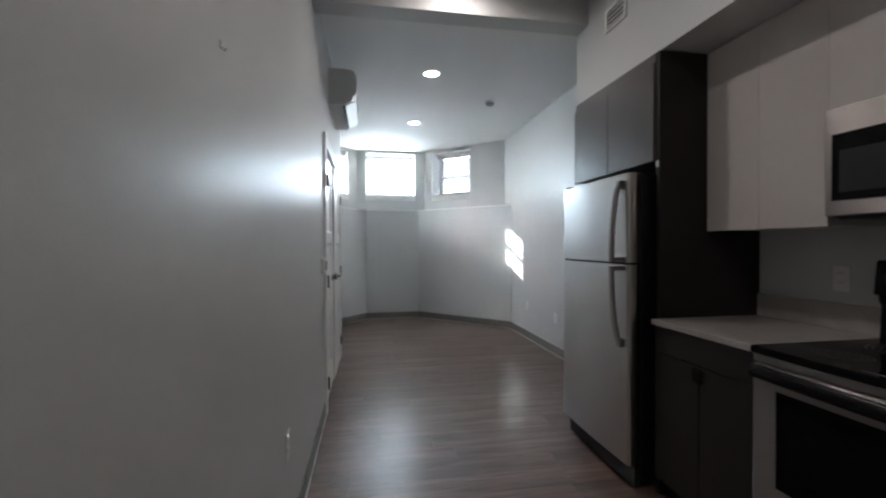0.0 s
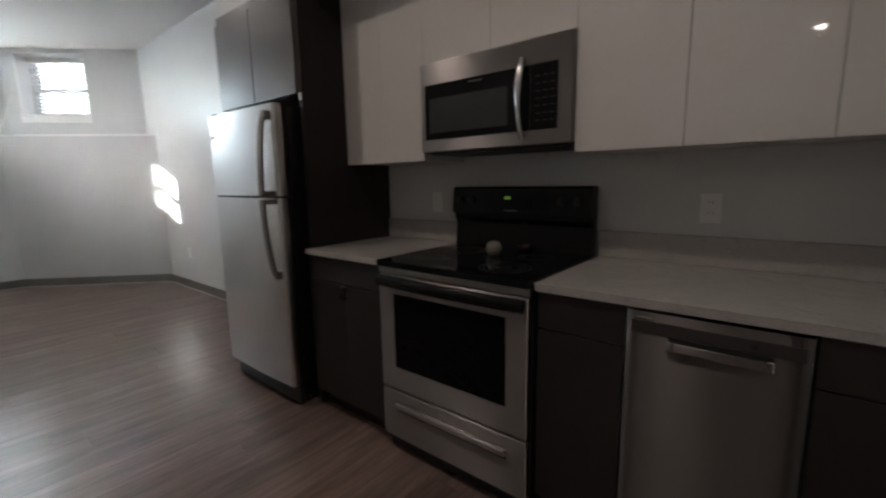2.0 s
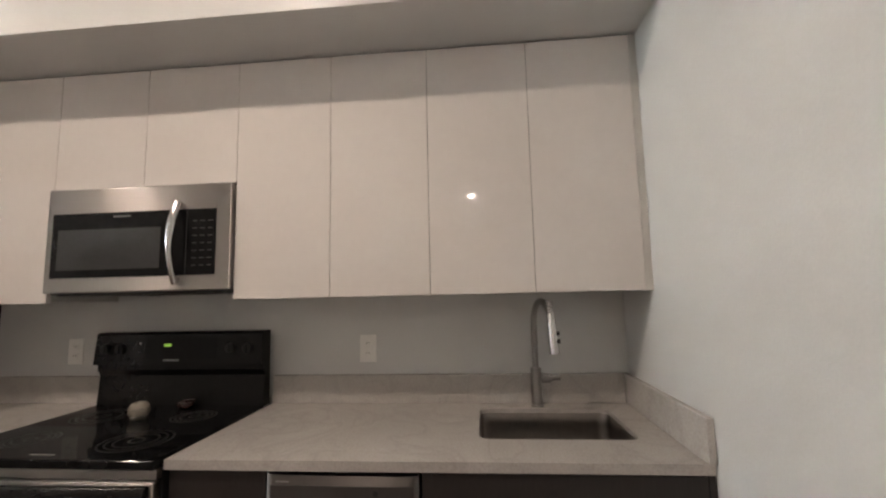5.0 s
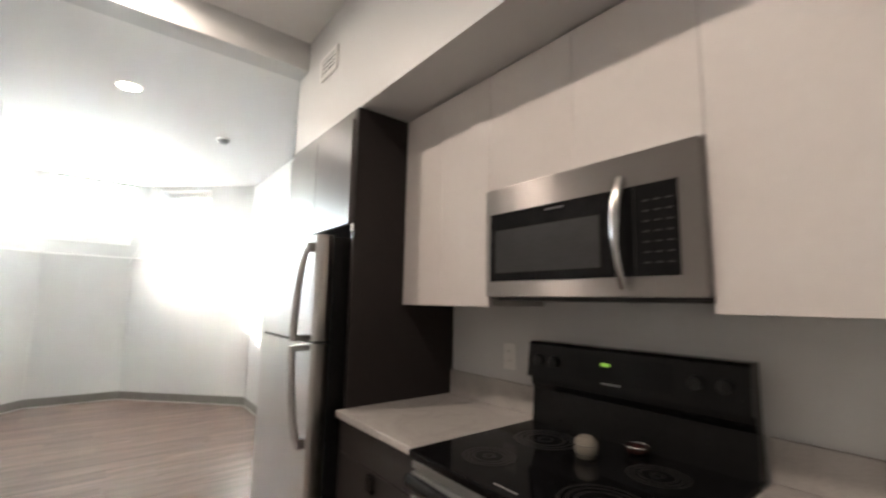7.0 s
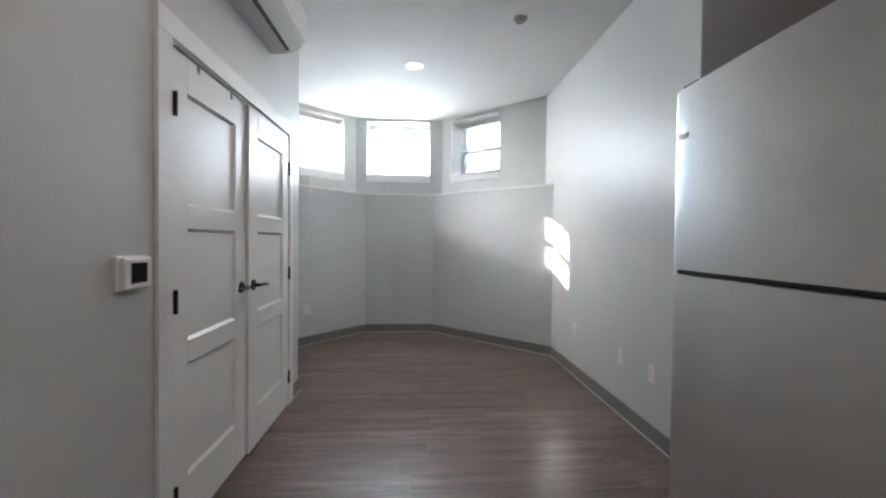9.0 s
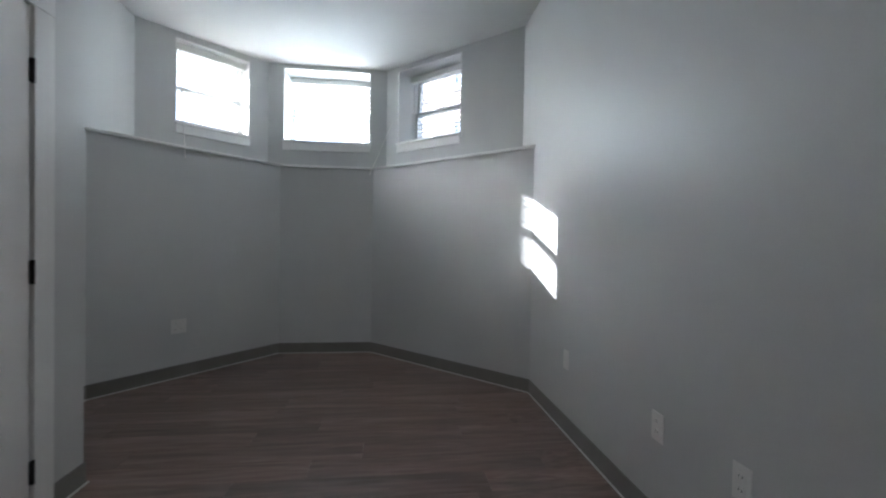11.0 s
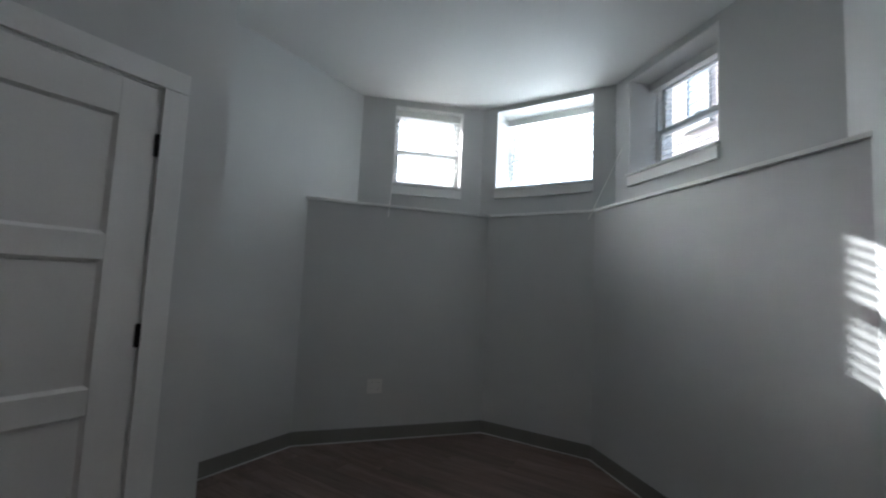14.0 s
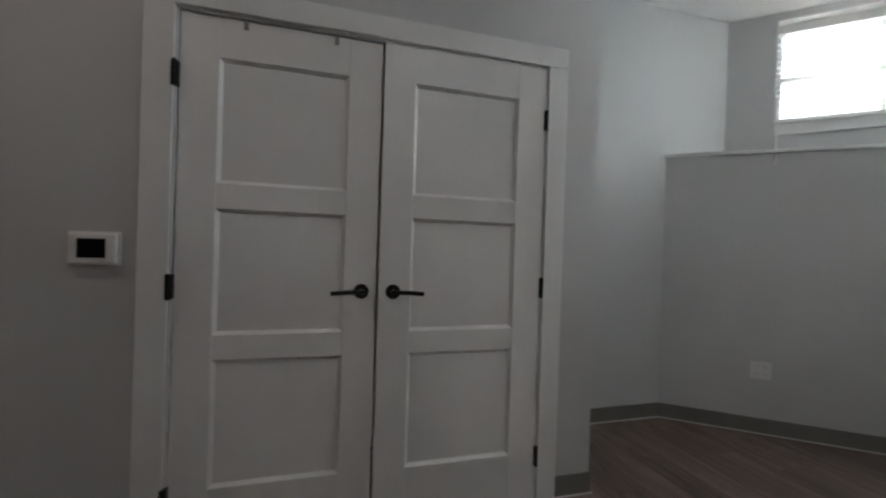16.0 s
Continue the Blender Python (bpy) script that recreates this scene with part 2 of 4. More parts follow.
def mesh_of(name, bm, mat):
    bmesh.ops.recalc_face_normals(bm, faces=bm.faces[:])
    rim = [e for e in bm.edges if len({f.smooth for f in e.link_faces}) > 1]
    if rim:
        bmesh.ops.split_edges(bm, edges=rim)
    me = bpy.data.meshes.new(name)
    bm.to_mesh(me)
    bm.free()
    me.materials.append(mat)
    return me


def part(name, bm, mat, parent=None, label=""):
    ob = new(name, mesh_of(name, bm, mat))
    if parent:
        ob.parent = parent
        ob.matrix_parent_inverse = Matrix.Translation(parent.location).inverted() if parent.type == "EMPTY" else Matrix()
    if label:
        ob["label"] = label
    return ob


def thing(name, at, label, category, group="", kind=""):
    ob = new(name)
    ob.location = at
    ob.empty_display_size = 0.1
    return tagged(ob, label, category, group, kind)


def structure(name, bm, mat, label, category):
    return tagged(part(name, bm, mat), label, category, "", "structure")


# ---- plan ----
X_LEFT, X_KITCHEN, X_RIGHT, X_FAR_LEFT = -0.30, 2.12, 2.20, -1.02
Y_SOUTH, Y_HALL, Y_CLOSET_END = -0.945, 0.34, 5.21
X_HALL_END = -4.6
SOFFIT_X, SOFFIT_Z, SOFFIT_END = 1.522, 2.30, 2.82
LEDGE_Z = 1.925
LOWER = [(-1.02, 6.32), (-0.015, 7.53), (0.915, 7.53), (2.20, 6.235)]
UPPER = [(-1.02, 6.875), (-0.175, 7.665), (1.045, 7.665), (2.20, 6.53)]
REVEAL = 0.40


def offset_line(line, d):
    """The open line moved outwards (to the left of its run) by d, with mitred corners."""
    pts = [Vector(p) for p in line]
    nrm = []
    for a, b in zip(pts, pts[1:]):
        e = (b - a).normalized()
        nrm.append(Vector((-e.y, e.x)))
    out = [pts[0] + nrm[0] * d]
    for i in range(1, len(pts) - 1):
        h = (nrm[i - 1] + nrm[i]).normalized()
        out.append(pts[i] + h * (d / h.dot(nrm[i])))
    out.append(pts[-1] + nrm[-1] * d)
    return [tuple(p) for p in out]


OUTER = offset_line(UPPER, REVEAL)
OUTER[0] = (-1.34, OUTER[0][1] - 0.02)
OUTER[-1] = (2.45, OUTER[-1][1] - 0.02)

# ---- floor slab, ceilings, walls ----
structure("floor", B(-4.9, 2.45, -1.2, 8.1, -0.2, -0.007), GREYP, "subfloor under grey-brown vinyl planks", "floor")
bm = bmesh.new()
prism(bm, [(-4.9, -1.2), (2.45, -1.2), (2.45, 6.8), OUTER[2], OUTER[1], (-1.34, 6.9), (-1.34, 0.6), (-4.9, 0.6)], CEIL, CEIL + 0.3)
structure("ceiling", bm, CEILING, "smooth white painted plaster ceiling", "ceiling")

structure("wall_left", B(-0.42, X_LEFT, Y_HALL, 3.355, 0, CEIL), WALL, "light grey painted wall beside the closet", "wall")
bm = bmesh.new()
box(bm, -0.42, X_LEFT, 4.915, Y_CLOSET_END, 0, CEIL)
box(bm, -0.42, X_LEFT, 3.355, 4.915, 2.065, CEIL)
structure("wall_closet", bm, WALL, "light grey painted wall round the closet opening", "wall")
structure("wall_closet_end", B(X_FAR_LEFT, -0.42, Y_CLOSET_END - 0.12, Y_CLOSET_END, 0, CEIL), WALL, "light grey painted return wall", "wall")
structure("wall_closet_back", B(-1.12, X_FAR_LEFT, 3.1, Y_CLOSET_END - 0.12, 0, CEIL), WALL, "plain closet back wall", "wall")
structure("wall_closet_side", B(X_FAR_LEFT, -0.42, 3.1, 3.22, 0, CEIL), WALL, "plain closet side wall", "wall")
structure("wall_far_left", B(-1.34, X_FAR_LEFT, Y_CLOSET_END - 0.12, 6.9, 0, CEIL), WALL, "light grey painted living room wall", "wall")
structure("wall_right", B(X_RIGHT, 2.45, SOFFIT_END - 0.1, 6.75, 0, CEIL), WALL, "light grey painted living room wall", "wall")
structure("wall_kitchen", B(X_KITCHEN, 2.45, -1.2, SOFFIT_END - 0.1, 0, CEIL), WALL, "light grey painted wall behind the kitchen counter", "wall")
structure("wall_south", B(-4.9, X_KITCHEN, -1.2, Y_SOUTH, 0, CEIL), WALL, "light grey painted wall at the counter's end", "wall")
structure("wall_hall_north", B(-4.6, -0.42, Y_HALL, Y_HALL + 0.12, 0, CEIL), WALL, "plain hall wall", "wall")
structure("wall_hall_end", B(-4.9, X_HALL_END, Y_SOUTH, Y_HALL + 0.12, 0, CEIL), WALL, "plain hall end wall", "wall")
structure("soffit", B(SOFFIT_X, X_KITCHEN, Y_SOUTH, SOFFIT_END, SOFFIT_Z, CEIL), WALL, "painted drywall soffit over the kitchen cabinets", "soffit")
structure("soffit_return", B(X_KITCHEN - 0.0, X_RIGHT, SOFFIT_END - 0.1, SOFFIT_END, SOFFIT_Z + 0.001, CEIL), WALL, "painted end of the soffit", "soffit")
structure("beam", B(X_LEFT, SOFFIT_X, 2.66, SOFFIT_END - 0.003, 2.80, CEIL, bevel=0.004), WALL, "painted drywall beam across the ceiling", "beam")

for i in range(3):
    a, b = LOWER[i], LOWER[i + 1]
    oa, ob_ = OUTER[i], OUTER[i + 1]
    structure(f"wall_bay_lower_{i + 1}", prism(bmesh.new(), [a, b, ob_, oa], 0, LEDGE_Z - 0.022), WALL, "grey painted lower wall of the bay", "wall")
    nose = offset_line(LOWER, -0.018)
    ends = [nose[i], nose[i + 1]]
    if i == 0:
        ends[0] = (X_FAR_LEFT, nose[0][1] - 0.012)
    if i == 2:
        ends[1] = (X_RIGHT, nose[3][1] - 0.012)
    bm = prism(bmesh.new(), [ends[0], ends[1], UPPER[i + 1], UPPER[i]], LEDGE_Z - 0.022, LEDGE_Z)
    structure(f"trim_ledge_{i + 1}", bm, TRIM, "white painted ledge capping the lower bay wall", "ledge")

# window: start along the wall, width, sill and head heights
WINDOWS = [(0.300, 0.660, 2.19, 2.935), (0.148, 0.900, 2.20, 2.955), (0.168, 0.810, 2.19, 2.94)]
DEPTHS = [0.135, 0.300, 0.235]  # how far the window unit is set back in the wall


def bay_frame(i):
    a, b = Vector(UPPER[i]), Vector(UPPER[i + 1])
    e = (b - a).normalized()
    return a, b, e, Vector((-e.y, e.x))


def at_wall(i, s, d):
    a, b, e, n = bay_frame(i)
    p = a + e * s + n * d
    return (p.x, p.y)


for i, (s, w, zs, zh) in enumerate(WINDOWS):
    a, b = UPPER[i], UPPER[i + 1]
    bm = bmesh.new()
    z0 = LEDGE_Z - 0.022
    prism(bm, [a, at_wall(i, s, 0), at_wall(i, s, REVEAL), OUTER[i]], z0, CEIL)
    prism(bm, [at_wall(i, s + w, 0), b, OUTER[i + 1], at_wall(i, s + w, REVEAL)], z0, CEIL)
    mid = [at_wall(i, s, 0), at_wall(i, s + w, 0), at_wall(i, s + w, REVEAL), at_wall(i, s, REVEAL)]
    prism(bm, mid, z0, zs - 0.10)
    prism(bm, mid, zh, CEIL)
    structure(f"wall_bay_upper_{i + 1}", bm, WALL, "light grey painted upper bay wall with a window opening", "wall")


def local_part(name, bm, mat, parent, i, label=""):
    """A part drawn along window i's wall: x along the wall, y outwards."""
    a, b, e, n = bay_frame(i)
    m = Matrix(((e.x, n.x, 0, a.x), (e.y, n.y, 0, a.y), (0, 0, 1, 0), (0, 0, 0, 1)))
    bm.transform(m)
    return part(name, bm, mat, parent, label)


def ring(bm, x0, x1, z0, z1, t, y0, y1, bottom=None):
    bt = t if bottom is None else bottom
    box(bm, x0, x0 + t, y0, y1, z0, z1, 0.003)
    box(bm, x1 - t, x1, y0, y1, z0, z1, 0.003)
    box(bm, x0 + t, x1 - t, y0, y1, z1 - t, z1, 0.003)
    box(bm, x0 + t, x1 - t, y0, y1, z0, z0 + bt, 0.003)
    return bm


def build_window(i):
    s, w, zs, zh = WINDOWS[i]
    x0, x1, zm = s, s + w, zs + (zh - zs) * 0.44
    d = DEPTHS[i]
    win = thing(f"window_{i + 1}", (*at_wall(i, s + w / 2, 0.28), zs), "white double-hung window set deep in the bay wall", "window", kind="structure")
    local_part("window_sill", B(x0 - 0.004, x1 + 0.004, -0.034, d + 0.01, zs - 0.022, zs, bevel=0.004), TRIM, win, i)
    local_part("apron", B(x0, x1, -0.020, 0.10, zs - 0.100, zs - 0.0225, bevel=0.002), TRIM, win, i)
    local_part("window_frame", ring(bmesh.new(), x0, x1, zs, zh, 0.028, d, d + 0.08), TRIM, win, i)
    liner = bmesh.new()
    box(liner, x0, x0 + 0.010, -0.002, d, zs, zh, 0.001)
    box(liner, x1 - 0.010, x1, -0.002, d, zs, zh, 0.001)
    box(liner, x0 + 0.010, x1 - 0.010, -0.002, d, zh - 0.010, zh, 0.001)
    local_part("reveal_lining", liner, TRIM, win, i)
    up = local_part("upper_sash", ring(bmesh.new(), x0 + 0.024, x1 - 0.024, zm, zh - 0.024, 0.032, d + 0.043, d + 0.073), SASH, win, i)
    lo = local_part("lower_sash", ring(bmesh.new(), x0 + 0.024, x1 - 0.024, zs + 0.024, zm + 0.035, 0.032, d + 0.010, d + 0.040), SASH, win, i)
    for sash, z0, z1, y in ((up, zm + 0.03, zh - 0.05, d + 0.058), (lo, zs + 0.05, zm + 0.006, d + 0.025)):
        pane = local_part("pane", B(x0 + 0.05, x1 - 0.05, y - 0.002, y + 0.002, z0, z1), GLASS, sash, i)
        pane.visible_shadow = False
    local_part("sash_lock", B((x0 + x1) / 2 - 0.025, (x0 + x1) / 2 + 0.025, d + 0.001, d + 0.027, zm + 0.0352, zm + 0.047, bevel=0.003), SASH, win, i)


def build_blind(i, tilt):
    """A two-inch slat blind: head rail, slats tilted down to the room, bottom rail and ladder cords."""
    s, w, zs, zh = WINDOWS[i]
    x0, x1 = s + 0.014, s + w - 0.014
    y = DEPTHS[i] - 0.035
    blind = thing("window_blind", (*at_wall(i, s + w / 2, y), zs), "white slatted window blind lowered with its slats open", "blind", "blinds in the bay")
    local_part("headrail", B(x0, x1, y - 0.03, y + 0.03, zh - 0.075, zh - 0.012, bevel=0.003), SLAT, blind, i)
    z = zs + 0.02
    local_part("bottom_rail", B(x0, x1, y - 0.025, y + 0.025, zs + 0.004, zs + 0.02, bevel=0.004), SLAT, blind, i)
    bm = bmesh.new()
    box(bm, -(x1 - x0) / 2, (x1 - x0) / 2, -0.025, 0.0, -0.0008, 0.0008)
    box(bm, -(x1 - x0) / 2, (x1 - x0) / 2, 0.0, 0.025, -0.0008, 0.0008)
    for v in bm.verts:
        v.co.z += 0.0016 * (1 - abs(v.co.y) / 0.025)
    slat_mesh = mesh_of("slat", bm, SLAT)
    a, b, e, n = bay_frame(i)
    turn = math.atan2(e.y, e.x)
    count = int((zh - 0.085 - zs - 0.03) / 0.043)
    for k in range(count):
        ob = new("slat", slat_mesh)
        ob.parent = blind
        ob.matrix_parent_inverse = Matrix.Translation(blind.location).inverted()
        p = at_wall(i, s + w / 2, y)
        ob.matrix_basis = Matrix.Translation((p[0], p[1], zs + 0.045 + 0.043 * k)) @ Matrix.Rotation(turn, 4, "Z") @ Matrix.Rotation(radians(tilt), 4, "X")
    for f in (0.14, 0.86):
        for dy in (-0.026, 0.026):
            cx = x0 + (x1 - x0) * f
            local_part("ladder_cord", B(cx - 0.001, cx + 0.001, y + dy - 0.001, y + dy + 0.001, zs + 0.015, zh - 0.045), SLAT, blind, i)
    return blind


def window_lamp(i, watts):
    """Added lamp at the opening's outer face, tilted up, for sky and yard daylight."""
    s, w, zs, zh = WINDOWS[i]
    a, b, e, n = bay_frame(i)
    lamp = new("window_fill", bpy.data.lights.new("window_fill", "AREA"))
    lamp.data.shape, lamp.data.size, lamp.data.size_y = "RECTANGLE", w - 0.06, zh - zs - 0.06
    lamp.data.energy, lamp.data.color = watts, (0.90, 0.985, 1.0)
    p = at_wall(i, s + w / 2, DEPTHS[i] + 0.19)
    # The upward aim is there to brighten the ceiling.
    lamp.matrix_world = look((*p, (zs + zh) / 2 - 0.03), (p[0] - n.x, p[1] - n.y, (zs + zh) / 2 + 0.75))
    lamp.data.spread = radians(140)


for i in range(3):
    if i == 1:
        window_lamp(i, 3.8)
    build_window(i)
    build_blind(i, (10.5, 7.0, 29.0)[i])


def build_wand(top, bottom, label):
    """A blind's thin tilt wand, hanging past the sill over the ledge."""
    wand = thing("blind_wand", top, label, "blind wand", "blind wands")
    a, b = Vector(top), Vector(bottom)
    grip = a.lerp(b, 0.86)
    part("wand", sweep(bmesh.new(), [a, a.lerp(b, 0.4), grip], 0.0042, 8), WHITEP, wand)
    part("grip", sweep(bmesh.new(), [grip, b], 0.0065, 8), WHITEP, wand)
    part("hook", sweep(bmesh.new(), [a + Vector((0.0, 0.012, 0.02)), a + Vector((0, 0.004, 0.012)), a], 0.003, 6), WHITEP, wand)


build_wand((-0.800, 7.150, 2.86), (-0.588, 6.800, 1.82), "thin white blind wand hanging past the ledge")
build_wand((1.275, 7.700, 2.86), (0.880, 7.485, 1.84), "thin white blind wand swung sideways over the ledge")

hk = thing("wall_hook", (X_LEFT, 1.03, 1.765), "small hook painted over with the grey wall", "hook")
part("hook_plate", B(X_LEFT, X_LEFT + 0.004, 1.025, 1.035, 1.762, 1.780, bevel=0.0015), WALL, hk)
part("hook_arm", sweep(bmesh.new(), [(X_LEFT + 0.003, 1.03, 1.765), (X_LEFT + 0.010, 1.03, 1.756), (X_LEFT + 0.014, 1.03, 1.762)], 0.0025, 8), WALL, hk)


# ---- skirting: grey vinyl base with a white caulk line ----
def skirting(n, plan_pts):
    """A strip of base along a run; the room lies to the right of the run."""
    h, t = 0.105, 0.007
    inn = offset_line(plan_pts, -t)
    cau = offset_line(plan_pts, -t - 0.007)
    bm, bc = bmesh.new(), bmesh.new()
    for k in range(len(plan_pts) - 1):
        prism(bm, [plan_pts[k], plan_pts[k + 1], inn[k + 1], inn[k]], 0.0, h)
        prism(bc, [inn[k], inn[k + 1], cau[k + 1], cau[k]], 0.0, 0.006)
    ob = structure(f"baseboard_{n}", bm, BASE, "grey vinyl cove base along the wall", "baseboard")
    part("caulk_line", bc, CAULK, ob, "white caulk bead at the floor")


skirting(1, [(X_LEFT, Y_HALL), (X_LEFT, 3.262)])
skirting(2, [(X_LEFT, 5.012), (X_LEFT, Y_CLOSET_END), (X_FAR_LEFT + 0.001, Y_CLOSET_END)])
skirting(3, [(X_FAR_LEFT, Y_CLOSET_END), *LOWER, (X_RIGHT, 2.83)])
skirting(4, [(1.40, Y_SOUTH), (X_HALL_END, Y_SOUTH)])


# ---- closet doors ----
def build_closet():
    casing = thing("door_casing", (X_LEFT, 4.14, 0), "white painted flat casing round the closet opening", "door casing", kind="structure")
    for y0, y1 in ((3.262, 3.362), (4.912, 5.012)):
        part("jamb_casing", B(X_LEFT, X_LEFT + 0.018, y0, y1, 0, 2.062, bevel=0.003), TRIM, casing)
    part("head_casing", B(X_LEFT, X_LEFT + 0.0185, 3.262, 5.012, 2.062, 2.155, bevel=0.003), TRIM, casing)
    part("jamb", B(-0.42, X_LEFT - 0.001, 3.355, 3.37, 0, 2.065), TRIM, casing)
    part("jamb", B(-0.42, X_LEFT - 0.001, 4.90, 4.915, 0, 2.065), TRIM, casing)
    part("head_jamb", B(-0.42, X_LEFT - 0.001, 3.37, 4.90, 2.052, 2.065), TRIM, casing)
    for n, (y0, y1, xf, hinge_y, knob_y, way) in enumerate(((3.374, 4.130, -0.306, 3.366, 4.068, -1), (4.138, 4.897, -0.290, 4.906, 4.199, 1))):
        door = thing(f"door_{n + 1}", (xf, (y0 + y1) / 2, 0), "white three-panel closet door leaf, closed" if n else "white three-panel closet door leaf, closed but slightly set back", "door", kind="structure")
        z0, z1, xb = 0.012, 2.046, xf - 0.036
        bm = bmesh.new()
        st = 0.135
        rails = [(z0, 0.24), (0.735, 0.830), (1.317, 1.413), (1.893, z1)]
        for a, b in ((y0, y0 + st), (y1 - st, y1)):
            box(bm, xb, xf, a, b, z0, z1, 0.002)
        for a, b in rails:
            box(bm, xb, xf, y0 + st, y1 - st, a, b)
        frame_ob = part("door_frame", bm, DOOR, door)
        for a, b in ((0.24, 0.735), (0.830, 1.317), (1.413, 1.893)):
            part("panel", B(xb + 0.008, xf - 0.013, y0 + st, y1 - st, a, b), DOOR, door)
            bm = bmesh.new()
            for yy, dy in ((y0 + st, 0.014), (y1 - st, -0.014)):
                prism(bm, [(xf - 0.013, yy), (xf - 0.001, yy), (xf - 0.013, yy + dy)], a, b)
            for zz, dz in ((a, 0.014), (b, -0.014)):
                vs = [bm.verts.new(p) for y in (y0 + st, y1 - st) for p in ((xf - 0.013, y, zz), (xf - 0.001, y, zz), (xf - 0.013, y, zz + dz))]
                for q in ((0, 1, 2), (5, 4, 3), (0, 3, 4, 1), (1, 4, 5, 2), (2, 5, 3, 0)):
                    bm.faces.new([vs[j] for j in q])
            part("panel_moulding", bm, DOOR, door)
        for hz in (0.222, 1.018, 1.806):
            bm = bmesh.new()
            hx = xf + (0.006 if n else 0.029)
            rod(bm, (hx, hinge_y, hz - 0.048), (hx, hinge_y, hz + 0.048), 0.0075, 10)
            box(bm, xf - 0.004, hx - 0.003, hinge_y - 0.012, hinge_y + 0.012, hz - 0.045, hz + 0.045)
            part("hinge", bm, BRONZE, door, "dark bronze butt hinge")
        bm = bmesh.new()
        rod(bm, (xf, knob_y, 1.0), (xf + 0.010, knob_y, 1.0), 0.031, 24)
        rod(bm, (xf + 0.010, knob_y, 1.0), (xf + 0.042, knob_y, 1.0), 0.011, 14)
        rose = part("rose", bm, BRONZE, door, "round dark bronze rose")
        lever = [(xf + 0.042, knob_y - way * 0.012, 1.0), (xf + 0.046, knob_y + way * 0.02, 1.001), (xf + 0.046, knob_y + way * 0.07, 0.999), (xf + 0.042, knob_y + way * 0.125, 0.994)]
        part("lever", sweep(bmesh.new(), lever, 0.009, 10), BRONZE, door, "dark bronze lever handle")
        if n == 0:
            for cy in (3.60, 3.94):
                part("roller_catch", B(xf - 0.02, xf + 0.004, cy - 0.008, cy + 0.008, 2.012, 2.05), GREYP, door, "small grey catch at the door's top")


build_closet()


# ---- wall plates, thermostat ----
def build_plate(pos, turn, kind, group="wall outlets"):
    """A duplex outlet or a blank plate, facing +x of its own before the turn."""
    label = {"duplex": "white duplex outlet with cover plate", "wide": "white square plate with two sideways outlets", "plate": "narrow white cover plate", "switch": "white paddle switch plate"}[kind]
    ob = thing("wall_outlet", pos, label, "outlet", group)
    hw, hh = (0.060, 0.058) if kind == "wide" else (0.036, 0.058)
    rot = Matrix.Translation(pos) @ Matrix.Rotation(radians(turn), 4, "Z")

    def put(name, bm, mat, label=""):
        bm.transform(rot)
        return part(name, bm, mat, ob, label)
    put("cover_plate", B(0, 0.006, -hw, hw, -hh, hh, bevel=0.002), WHITEP)
    for c in ((-0.024, 0.024) if kind == "wide" else (0.0,)):
        if kind in ("duplex", "wide"):
            for dz in ((-0.026, 0.026) if kind == "wide" else (-0.021, 0.021)):
                sock = put("socket", B(0.005, 0.009, c - 0.016, c + 0.016, dz - 0.014, dz + 0.014, bevel=0.0015), WHITEP)
                bm = bmesh.new()
                for dy in (-0.006, 0.006):
                    box(bm, 0.0085, 0.0094, c + dy - 0.001, c + dy + 0.001, dz - 0.002, dz + 0.007)
                bm.transform(rot)
                part("slot", bm, BLACKM, sock)
        elif kind == "plate":
            put("insert", B(0.005, 0.009, -0.016, 0.016, -0.033, 0.033, bevel=0.002), WHITEP)


build_plate((X_LEFT, 1.79, 0.475), 0, "duplex")
build_plate((X_RIGHT, 5.55, 0.45), 180, "plate")
build_plate((X_RIGHT, 4.645, 0.43), 180, "duplex")
build_plate((X_RIGHT, 4.228, 0.435), 180, "duplex")
build_plate((X_KITCHEN, 1.52, 1.145), 180, "duplex")
build_plate((X_KITCHEN, 0.14, 1.145), 180, "duplex")
pa, pb = Vector(LOWER[0]), Vector(LOWER[1])
pd = (pb - pa).normalized()
pq = pa + pd * 0.615
build_plate((pq.x, pq.y, 0.428), math.degrees(math.atan2(-pd.x, pd.y)), "wide")

th = thing("thermostat", (X_LEFT, 3.133, 1.153), "white square wall thermostat with a dark screen", "thermostat")
part("back_plate", B(X_LEFT, X_LEFT + 0.008, 3.054, 3.212, 1.094, 1.212, bevel=0.003), WHITEP, th)
part("housing", B(X_LEFT + 0.008, X_LEFT + 0.03, 3.061, 3.205, 1.100, 1.206, bevel=0.006), WHITEP, th)
part("screen", B(X_LEFT + 0.0295, X_LEFT + 0.0315, 3.090, 3.174, 1.120, 1.188), GLASSB, th, "dark green-black display")


